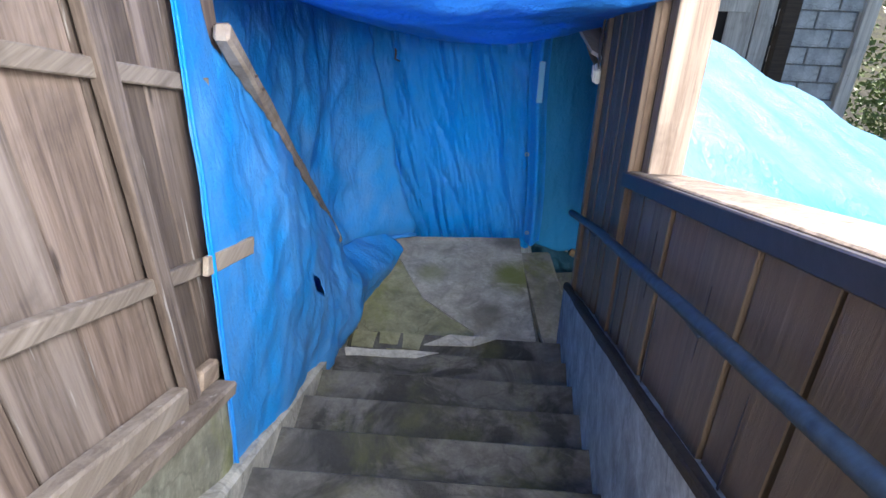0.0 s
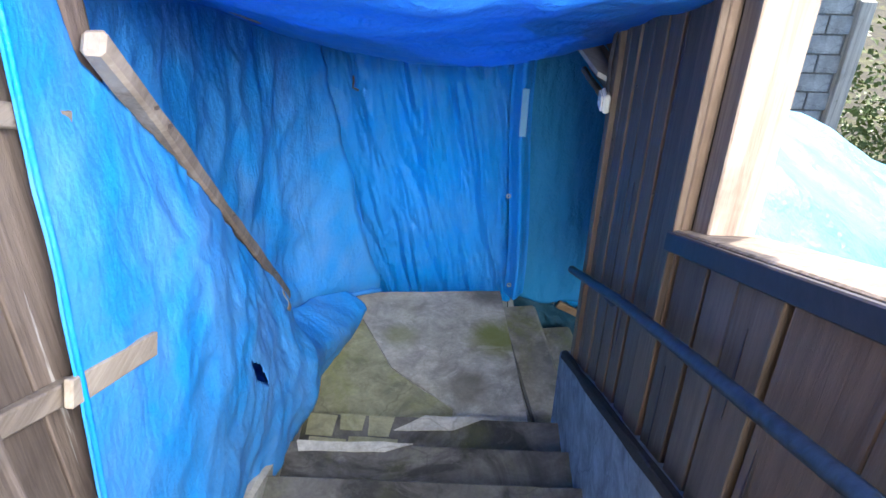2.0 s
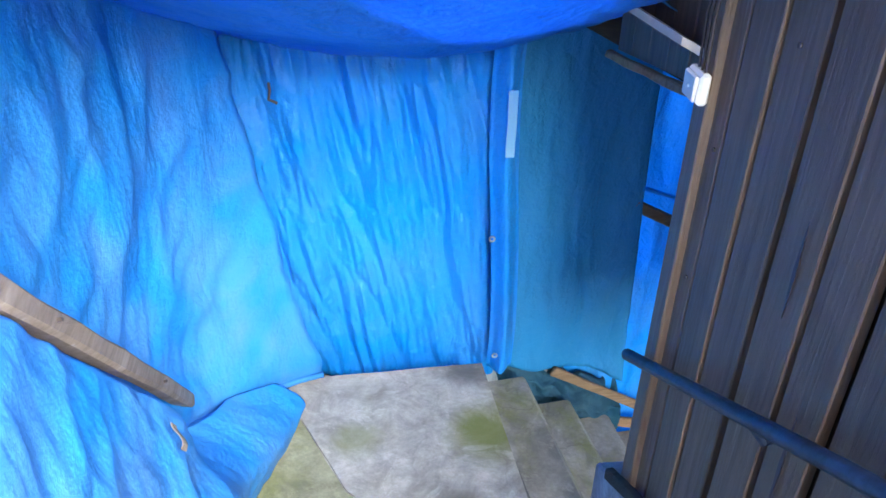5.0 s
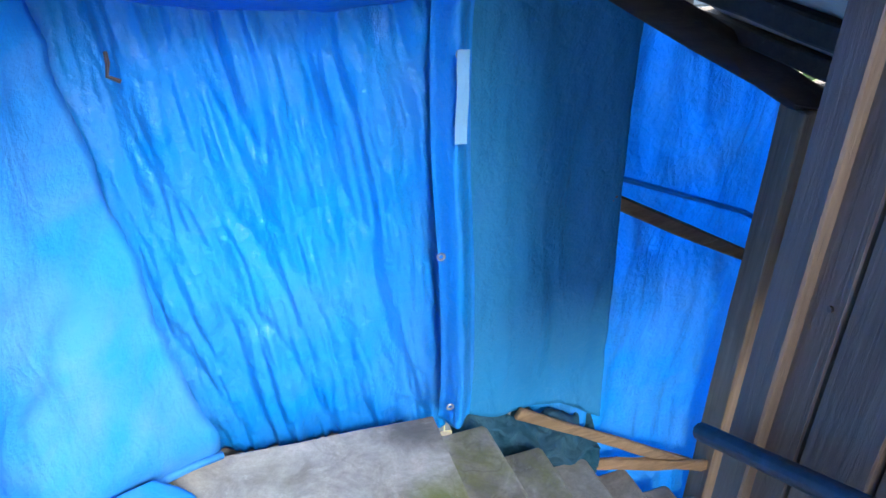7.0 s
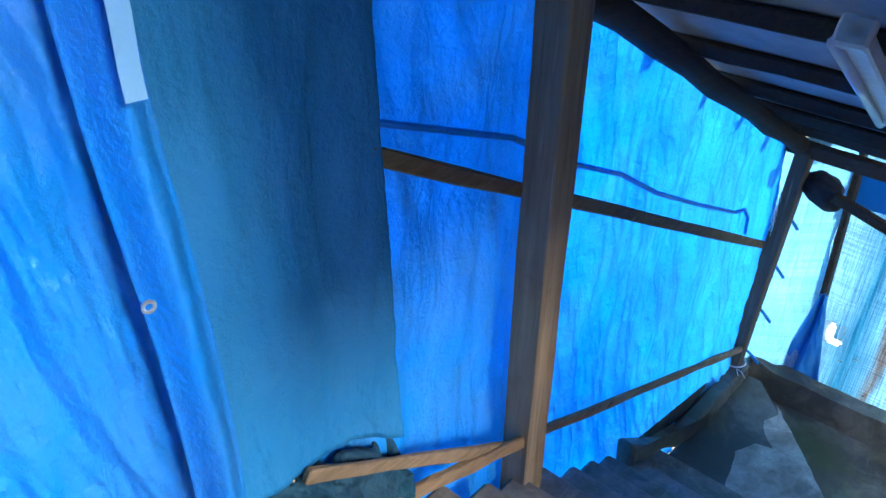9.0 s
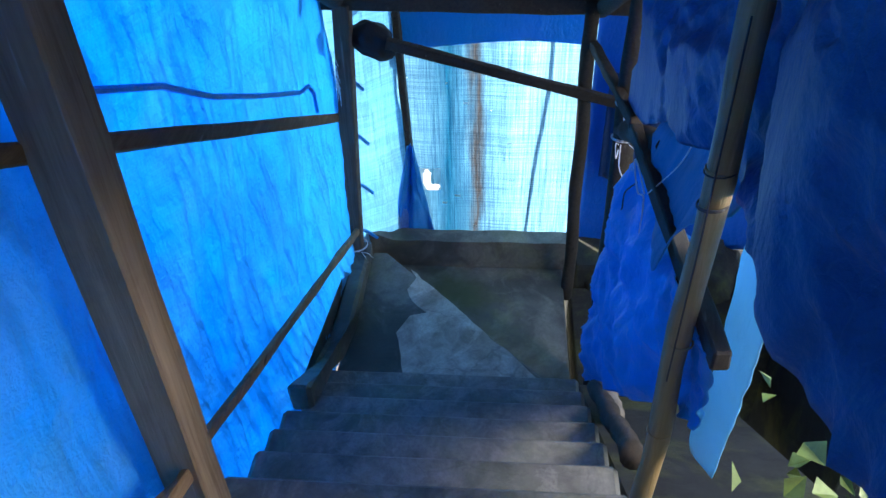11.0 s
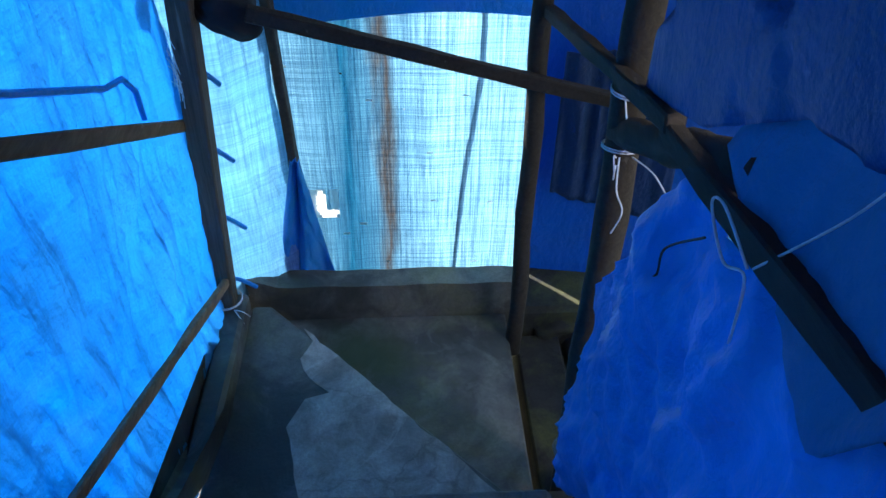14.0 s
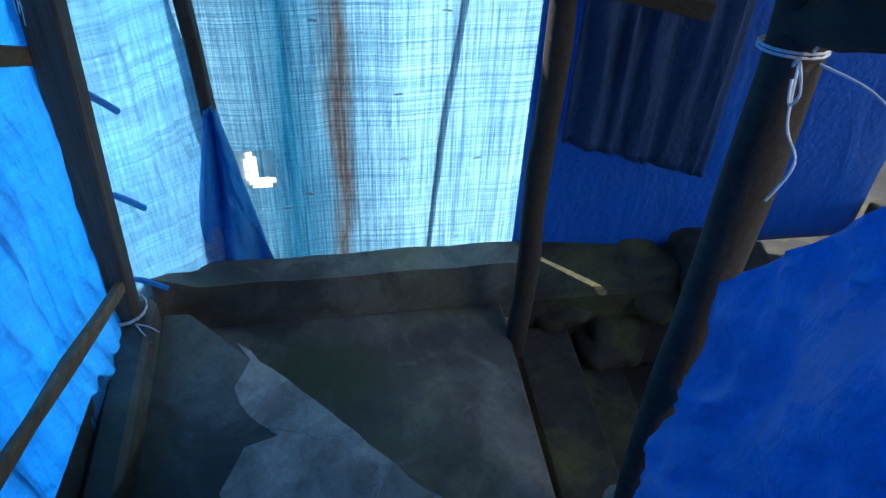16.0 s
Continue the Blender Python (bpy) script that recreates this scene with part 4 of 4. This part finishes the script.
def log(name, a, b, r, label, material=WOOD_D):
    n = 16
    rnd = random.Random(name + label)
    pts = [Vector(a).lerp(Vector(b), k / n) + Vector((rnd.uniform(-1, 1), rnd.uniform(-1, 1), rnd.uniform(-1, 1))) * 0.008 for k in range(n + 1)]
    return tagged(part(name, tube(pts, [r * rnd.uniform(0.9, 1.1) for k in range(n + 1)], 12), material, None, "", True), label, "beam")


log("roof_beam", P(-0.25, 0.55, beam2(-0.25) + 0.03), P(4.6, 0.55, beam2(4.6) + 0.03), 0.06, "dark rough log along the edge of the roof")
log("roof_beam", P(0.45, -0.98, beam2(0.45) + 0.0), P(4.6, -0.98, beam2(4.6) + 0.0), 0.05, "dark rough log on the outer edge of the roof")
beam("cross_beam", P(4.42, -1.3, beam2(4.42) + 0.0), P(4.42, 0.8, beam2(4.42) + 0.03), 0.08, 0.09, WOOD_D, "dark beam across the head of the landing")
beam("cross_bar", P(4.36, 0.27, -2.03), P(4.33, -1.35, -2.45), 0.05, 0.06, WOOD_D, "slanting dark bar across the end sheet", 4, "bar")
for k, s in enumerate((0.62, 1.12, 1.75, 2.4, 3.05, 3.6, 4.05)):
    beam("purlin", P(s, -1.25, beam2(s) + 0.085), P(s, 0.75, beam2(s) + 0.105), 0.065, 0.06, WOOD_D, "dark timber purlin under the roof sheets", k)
# the part beyond w -1.35 is unseen, added to shade the lower steps
roof2 = part("roof_panel", solid([P(0.45, -1.35, beam2(0.45) + 0.12), P(0.45, -0.86, beam2(0.45) + 0.125), P(0.0, -0.80, beam2(0.0) + 0.125), P(0.0, 0.66, beam2(0.0) + 0.14), P(4.7, 0.66, beam2(4.7) + 0.14), P(4.7, -3.0, beam2(4.7) + 0.10), P(3.0, -3.0, beam2(3.0) + 0.10), P(3.0, -1.35, beam2(3.0) + 0.12)], (0, 0, 0.02), 0), BOARD_C)
tagged(roof2, "grey cement roof sheets over the stair", "roof", kind="structure")


def roof_cover(u, v):
    s = lerp(0.12, 4.8, u)
    w = lerp(curve([(0.12, -2.4), (1.0, -2.4), (1.8, -1.45), (4.8, -1.45)], s), 0.74, v)
    z = beam2(s) + 0.20 + 0.02 * math.sin(s * 9 + w * 3) + fold((s, w, 0), 2, 0.025, 1)
    if w < -1.35:
        z -= (-1.35 - w) * 0.45
    return P(s, w, z)


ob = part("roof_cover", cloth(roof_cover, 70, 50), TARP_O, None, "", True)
tagged(ob, "sunlit blue plastic sheet spread over the stair roof", "tarpaulin")


def rail2(s):
    return -0.60 - 0.54 * (s - 0.78)


beam("upper_rail", P(0.74, 0.605, rail2(0.74)), P(4.40, 0.61, rail2(4.40)), 0.025, 0.055, WOOD_X, "thin wooden rail nailed along the blue sheet", 5, "rail")
beam("lower_rail", P(1.55, 0.60, -2.24), P(4.38, 0.57, -3.44), 0.03, 0.05, WOOD_X, "low wooden rail sloping along the stair", 6, "rail")
beam("loose_plank", P(0.42, 0.58, -1.50), P(1.46, 0.52, -2.14), 0.025, 0.05, WOOD_X, "brown loose plank beside the steps", 7, "plank")
beam("loose_plank", P(0.80, 0.55, -1.90), P(1.48, 0.50, -2.10), 0.03, 0.06, WOOD_X, "brown loose plank beside the steps", 8, "plank")
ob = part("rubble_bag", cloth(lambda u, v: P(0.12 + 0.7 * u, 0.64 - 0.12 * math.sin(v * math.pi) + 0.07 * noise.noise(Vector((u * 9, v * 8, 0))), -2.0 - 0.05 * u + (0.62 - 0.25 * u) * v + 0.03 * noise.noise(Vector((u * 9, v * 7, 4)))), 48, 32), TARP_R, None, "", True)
tagged(ob, "crumpled dirty blue-green sheet stuffed behind the steps", "tarpaulin")


def wall_sheet(s, v):
    bot = curve([(0.5, -2.0), (1.0, -2.35), (1.8, -2.85), (2.8, -3.46), (3.5, -3.85), (4.45, -3.9)], s)
    z = lerp(bot, beam2(s) + 0.08, v)
    w = 0.640 - 0.05 * max(0, 1 - v / 0.25) + fold((s, 0, z), 4.0, 0.05, 0.25) + 0.05 * math.sin(v * math.pi) * max(0, math.sin((s - 0.5) * 0.8))
    w += 0.05 * max(0.0, noise.noise(Vector((s * 1.3 - z * 0.9, z * 1.1, 4)))) - 0.012 * abs(noise.noise(Vector((s * 9 + z * 3, z * 2, 6))))
    if s > 4.05:
        w -= (s - 4.05) * 0.10 * (1 - v)
    return P(s, w, z)


# near bay of the same sheet, shaded by its material
shaded_bay = part("thin_sheet_shaded", cloth(lambda u, v: wall_sheet(lerp(0.50, 1.65, u), v), 70, 80), TARP_TD, None, "", True)
tagged(shaded_bay, "near bay of the thin blue sheet, darkened for shade, before the post", "tarpaulin")
sheet2 = thing("thin_sheet", P(2.4, 0.63, -2.5), "thin blue plastic sheet along the stair, daylight glow painted paler", "tarpaulin")
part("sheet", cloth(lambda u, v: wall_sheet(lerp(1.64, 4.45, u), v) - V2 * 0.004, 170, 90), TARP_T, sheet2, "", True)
part("strap", tube([P(s, 0.655, z) for s, z in ((0.5, -0.43), (0.77, -0.51), (1.44, -0.78), (1.86, -1.03), (2.25, -1.22), (2.63, -1.46), (3.2, -1.76), (3.78, -2.05), (3.95, -2.10), (4.05, -2.2), (4.07, -2.33))], 0.012, 6), TARP, sheet2)
rf = random.Random(11)
for k in range(22):
    z = rf.uniform(-2.30, -2.02)
    a = P(4.30, 0.585 + rf.uniform(-0.01, 0.01), z)
    part("frayed_thread", tube([a, a + Vector((rf.uniform(-0.02, 0.02), -0.015, -0.03)), a + Vector((rf.uniform(-0.03, 0.02), -0.02, -rf.uniform(0.06, 0.11)))], 0.0016, 4), THREAD, sheet2)


def corner_sheet(u, v):
    z = lerp(-3.72 - 0.05 * u, beam2(4.42) + 0.02, v)
    pull = max(0, 0.35 - v) * 0.55 * u
    return P(4.47 + 0.42 * u, 0.70 - 0.42 * u - pull + fold((u * 1.6, 0, z), 4, 0.05, 0.2), z)


corner = thing("corner_sheet", P(4.6, 0.5, -3.5), "loose pale blue sheet gathered at the landing corner", "tarpaulin")
part("sheet", cloth(corner_sheet, 36, 60), TARP_C, corner, "", True)
for k in range(4):
    z = -2.30 - 0.40 * k
    part("strap", tube(soft([P(4.47, 0.60, z), P(4.50, 0.54, z - 0.03), P(4.56, 0.47, z - 0.14)], 4), 0.012, 6), TARP, corner)


def corner_fold(u, v):
    z = lerp(-3.80, -2.98, v)
    half = lerp(0.19, 0.02, v ** 0.8)
    mid = lerp(0.24, 0.22, v)
    return P(4.77 + 0.04 * math.sin(u * 11 + v * 3) * (1 - 0.6 * v) + fold((u, 3, z), 3, 0.04, 0.6), mid + half * (u * 2 - 1), z)


part("fold", cloth(corner_fold, 30, 50), TARP_M, corner, "bunched deeper blue fold", True)


def end_hole(u, v):
    return math.hypot((u - 0.80) / 0.026, (v - 0.30) / 0.032) < 1 or math.hypot((u - 0.775) / 0.04, (v - 0.265) / 0.012) < 1


def end_sheet(u, v):
    z = lerp(-4.0, beam2(4.42) - 0.05, v)
    return P(4.95 + fold((u * 2, 0, z), 2.2, 0.02, 0.2), lerp(-1.02, 0.42, u), z)


end = thing("end_sheet", P(4.95, -0.3, -3.9), "threadbare pale blue mesh sheet with a rusty stain", "tarpaulin")
part("sheet", cloth(end_sheet, 90, 80, 0.0, end_hole), TARP_E, end, "", True)
part("strap", tube([P(4.97, -0.73, -2.0), P(4.97, -0.72, -2.6), P(4.97, -0.66, -3.1), P(4.97, -0.60, -4.0)], 0.010, 6), TARP_D, end)
# white patch paints the daylight glow in the hole, along with its bare threads
part("hole_glow_patch", cloth(lambda u, v: P(4.943, lerp(0.03, 0.20, u), lerp(-3.47, -3.28, v)), 4, 4, 0.0), THREAD, end, "bare threads and white daylight glow painted over a worn hole")
rt = random.Random(5)
for k in range(16):
    w0, z0, l = rt.uniform(-0.9, 0.25), rt.uniform(-3.8, -2.35), rt.uniform(0.01, 0.04)
    part("bare_thread", bar(P(4.922, w0, z0), P(4.922, w0 + l, z0 + rt.uniform(-0.004, 0.004)), 0.002, rt.uniform(0.004, 0.012), 0), THREAD, end)
part("top_band", cloth(lambda u, v: P(4.935, lerp(-1.0, 0.42, u), lerp(-2.30, -2.05, v) + 0.03 * math.sin(u * 5)), 20, 4), TARP, end)


def hang(name, fn, nu, nv, material, label):
    ob = part(name, cloth(fn, nu, nv), material, None, "", True)
    return tagged(ob, label, "tarpaulin")


def sheet_a(u, v):
    s = lerp(0.47, 3.15, u)
    top = beam2(s) + 0.03
    bot = curve([(0.47, -0.90), (0.8, -0.98), (1.2, -1.0), (1.45, -1.08), (1.6, -1.13), (1.85, -1.19), (2.2, -1.37), (2.4, -1.40), (2.75, -1.62), (3.15, -1.75)], s)
    z = lerp(bot, top, v)
    near = max(0.0, min(1.0, (1.62 - s) / 0.5))
    w = -1.0 + fold((s, 0.3, z), 2.2, 0.10, 1.2) + 0.045 * math.sin(8.5 * (z + 0.62 * s) + 1.3 * noise.noise(Vector((s * 2, z * 2, 1)))) * math.exp(-((s - 2.1) / 0.7) ** 2)
    return P(s, min(w, -0.955) + 0.12 * near, z)


def sheet_b(u, v):
    s = lerp(1.45, 3.32, u)
    top = -1.53 - 0.18 * (s - 1.5) - 1.35 * max(0, s - 2.8)
    bot = curve([(1.45, -1.80), (1.81, -2.12), (2.47, -2.85), (3.0, -3.35), (3.32, -3.72)], s)
    z = lerp(bot, top, v)
    w = -1.0 + fold((s, 4, z), 3.0, 0.10, 0.8) + 0.10 * math.sin(v * math.pi) * math.sin(u * math.pi)
    return P(s, w, z)


def sheet_c(u, v):
    s = lerp(1.60, 2.68, u)
    top = -0.98 - 0.34 * (s - 1.6)
    bot = curve([(1.60, -1.20), (1.83, -1.40), (2.02, -1.74), (2.30, -1.69), (2.68, -1.62)], s)
    w = lerp(-0.975, -1.10, v) + 0.065 * math.exp(-((s - 2.0) / 0.3) ** 2) * (1 - v) + fold((s, 7, 0), 5, 0.025, 1)
    return P(s, min(w, -0.905), lerp(bot, top, v))


def flap(u, v):
    z = lerp(-2.05, -1.12, v)
    s = lerp(1.40, 1.74 + 0.10 * math.sin(v * math.pi), u)
    return P(s + 0.08 * (1 - v), -1.05 - 0.05 * u + 0.05 * math.sin(u * 4.2) * (1 - v) + fold((s, 9, z), 3, 0.02, 0.8), z)


hang("outer_sheet", sheet_a, 140, 60, TARP_D, "blue plastic sheet, darkened for shade, slung over the outer rail in heavy folds")
hang("outer_sheet", sheet_b, 80, 70, TARP_M, "blue plastic sheet hanging from the brace down to the steps")
hang("outer_sheet", sheet_c, 40, 30, TARP_S, "dull blue sheet hanging behind the brace")
hang("lifted_flap", flap, 30, 40, TARP_P, "loose flap of blue sheet, coloured paler for the daylight on it")
hang("outer_sheet", lambda u, v: P(5.0 - 0.25 * u, lerp(-1.02, -2.6, u), lerp(-4.03 + 0.22 * u, -1.8, v)) + V2 * fold((u, 2, v), 3, 0.03, 0.5), 40, 40, TARP_D2, "blue sheet, darkened for shade, closing the outer corner")
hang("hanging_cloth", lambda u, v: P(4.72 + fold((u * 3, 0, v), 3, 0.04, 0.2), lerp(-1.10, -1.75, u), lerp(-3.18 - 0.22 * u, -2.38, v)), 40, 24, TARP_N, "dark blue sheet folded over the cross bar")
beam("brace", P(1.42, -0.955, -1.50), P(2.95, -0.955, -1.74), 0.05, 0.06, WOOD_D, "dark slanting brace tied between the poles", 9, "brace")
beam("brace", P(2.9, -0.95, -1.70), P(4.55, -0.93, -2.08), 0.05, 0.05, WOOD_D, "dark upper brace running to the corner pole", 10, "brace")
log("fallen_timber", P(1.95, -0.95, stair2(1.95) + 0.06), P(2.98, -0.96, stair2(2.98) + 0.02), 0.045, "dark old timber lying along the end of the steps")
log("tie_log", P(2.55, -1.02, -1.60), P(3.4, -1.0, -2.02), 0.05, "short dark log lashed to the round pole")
cord = thing("cord", P(2.4, -0.93, -1.68), "white cord knotted round the brace", "cord")
part("loop", tube(soft([P(2.35, -0.91, -1.66), P(2.45, -0.89, -1.60), P(2.50, -0.89, -1.63), P(2.42, -0.90, -1.70), P(2.35, -0.91, -1.68), P(2.33, -0.91, -1.82)]), 0.003, 6), STRING, cord)
part("line", tube(soft([P(2.35, -0.92, -1.66), P(2.25, -0.98, -1.48), P(2.18, -1.0, -1.33)]), 0.0025, 6), STRING, cord)
part("dark_line", tube(soft([P(2.55, -0.92, -1.75), P(2.70, -0.91, -1.90), P(2.72, -0.91, -2.0), P(2.9, -0.91, -2.12)]), 0.003, 6), WIRE, cord)

bag = bmesh.new()
bmesh.ops.create_icosphere(bag, subdivisions=4, radius=1)
for v in bag.verts:
    n = noise.noise(v.co * 2.1) * 0.16
    q = Vector((v.co.x * 0.10, v.co.y * 0.15, v.co.z * (0.10 if v.co.z > 0 else 0.11))) * (1 + n)
    q.z += 0.55 * q.y * (1 if q.z < 0 else 0.25) - 0.25 * max(0.0, q.y)
    v.co = P(4.50, 0.395, -2.06) + F2.to_3x3() @ q
tagged(part("dark_bag", bag, BLACK, None, "", True), "dark cloth bag hanging from the corner beam", "bag")

lamp = thing("tube_lamp", P(1.5, -0.33, beam2(1.5)), "white tube lamp, unlit, fixed under the roof", "lamp")
la, lb = P(1.25, -0.33, beam2(1.25) - 0.02), P(2.02, -0.32, beam2(2.02) - 0.04)
part("housing", bar(la, lb, 0.055, 0.045, 0.006), WHITE, lamp)
d = (lb - la).normalized()
part("tube", tube([la + Vector((0.0, 0.035, -0.035)), lb + Vector((0, 0.035, -0.035)) + d * 0.02], 0.014, 10), GLASS, lamp, "", True)
for q in (la + d * 0.02, lb):
    part("end_cap", bar(q - d * 0.02, q + d * 0.02, 0.075, 0.07, 0.008), WHITE, lamp)

# ---- beyond the window ----
house = thing("house", (2.4, 8.0, -3.0), "grey weathered board house behind the stair roof", "house")
x, k = 0.6, 0
while x < 3.05:
    w = 0.20 + 0.05 * ((k * 7) % 3)
    if not 2.15 < x < 2.48:
        part("board", block(x, x + w - 0.014, 8.0, 8.03, -5.0, -0.45, 0.005), WOOD_O, house)
    x += w
    k += 1
part("lintel", block(1.6, 2.75, 7.93, 8.0, -0.80, -0.66, 0.006), WOOD_O, house)
part("sill", block(2.05, 2.55, 7.95, 8.0, -2.6, -2.5, 0.006), WOOD_O, house)
part("corner_post", block(3.08, 3.24, 7.9, 8.05, -5.0, -0.45, 0.006), WOOD_D, house)
part("back_wall", block(0.4, 3.2, 8.4, 8.5, -5.0, -0.45, 0), BLACK, house)
part("torn_paper", solid([(2.30, 7.99, -0.85), (2.42, 7.99, -0.85), (2.36, 7.99, -1.15)], (0, 0.006, 0), 0), WHITE, house)
blockwall = thing("block_wall", (3.6, 8.1, -3.0), "grey concrete block wall in sunlight", "wall", kind="structure")
part("mortar", block(3.28, 3.92, 8.13, 8.30, -5.5, -0.45, 0), MORTAR, blockwall)
proto = block(0, 0.385, 0, 0.045, 0, 0.185, 0.008)
me = bpy.data.meshes.new("block")
proto.to_mesh(me)
proto.free()
me.materials.append(BLOCK)
for r in range(20):
    for c in range(2):
        b = new("block", me)
        b.parent = blockwall
        b.matrix_parent_inverse = blockwall.matrix_world.inverted()
        b.location = (3.30 + 0.40 * c - (0.2 if r % 2 else 0), 8.09, -4.4 + 0.20 * r)
part("edge_post", block(3.92, 4.06, 8.0, 8.2, -5.5, -0.45, 0.006), WOOD_O, blockwall)


def leaves(name, centre, size, count, label, material, seed):
    rnd = random.Random(seed)
    bm = bmesh.new()
    for _ in range(count):
        c = Vector(centre) + Vector((rnd.gauss(0, 1) * size[0], rnd.gauss(0, 1) * size[1], rnd.gauss(0, 1) * size[2]))
        m = Euler((rnd.uniform(-1, 1), rnd.uniform(-1, 1), rnd.uniform(0, 6.28))).to_matrix()
        l, w = rnd.uniform(0.04, 0.10), rnd.uniform(0.02, 0.05)
        vs = [bm.verts.new(c + m @ Vector(p)) for p in ((0, 0, 0), (w, l * 0.45, 0.012), (0, l, -0.01), (-w, l * 0.45, 0.012))]
        bm.faces.new(vs)
    return tagged(part(name, bm, material), label, "plant", kind="stuff")


leaves("shrub", P(1.15, -1.75, -2.1), (0.35, 0.25, 0.35), 900, "sunlit green leaves outside the loose flap", LEAF, 3)
leaves("shrub", (4.9, 8.4, -2.0), (0.45, 0.3, 0.5), 2000, "pale sunlit leaves beside the block wall", LEAF, 5)
leaves("shrub", P(6.3, -1.6, -3.9), (0.5, 0.6, 0.35), 900, "green leaves beyond the landing", LEAF, 8)
# added banks cover the sunlit ground; their dark colour stands for shade
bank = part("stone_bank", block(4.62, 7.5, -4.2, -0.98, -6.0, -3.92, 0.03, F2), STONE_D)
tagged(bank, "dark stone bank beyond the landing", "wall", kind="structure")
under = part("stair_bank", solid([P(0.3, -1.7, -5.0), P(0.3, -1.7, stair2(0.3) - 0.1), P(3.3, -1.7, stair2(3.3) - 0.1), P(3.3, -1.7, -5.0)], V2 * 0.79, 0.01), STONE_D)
tagged(under, "dark stone bank in painted shade under the stair edge", "wall", kind="structure")
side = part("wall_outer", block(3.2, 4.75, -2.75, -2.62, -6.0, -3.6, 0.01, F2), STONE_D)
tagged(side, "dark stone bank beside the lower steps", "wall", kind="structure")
for k, (s, w, z, r) in enumerate(((4.80, -1.20, -4.10, 0.17), (4.82, -1.62, -4.02, 0.20), (4.75, -1.98, -3.95, 0.26), (4.70, -1.45, -4.22, 0.20), (3.45, -1.12, -4.0, 0.12))):
    bm = bmesh.new()
    bmesh.ops.create_icosphere(bm, subdivisions=4, radius=1)
    for v in bm.verts:
        n = 1 + 0.35 * noise.noise(v.co * 1.4 + Vector((k * 5, 0, 0))) + 0.14 * noise.cell(v.co * 2.2 + Vector((0, k * 3, 0))) * 0.4 + 0.07 * noise.noise(v.co * 5)
        v.co = P(s, w, z) + Vector((v.co.x * r * 1.3, v.co.y * r, v.co.z * r * 0.7)) * n
    tagged(part("boulder", bm, STONE_D, None, "", True), "dark boulder in painted shade beside the landing", "rock", "boulders by the landing")
log("fallen_log", P(2.6, -1.02, -3.18), P(3.45, -1.0, -3.62), 0.045, "grey split log lying along the edge of the steps", WOOD_B)
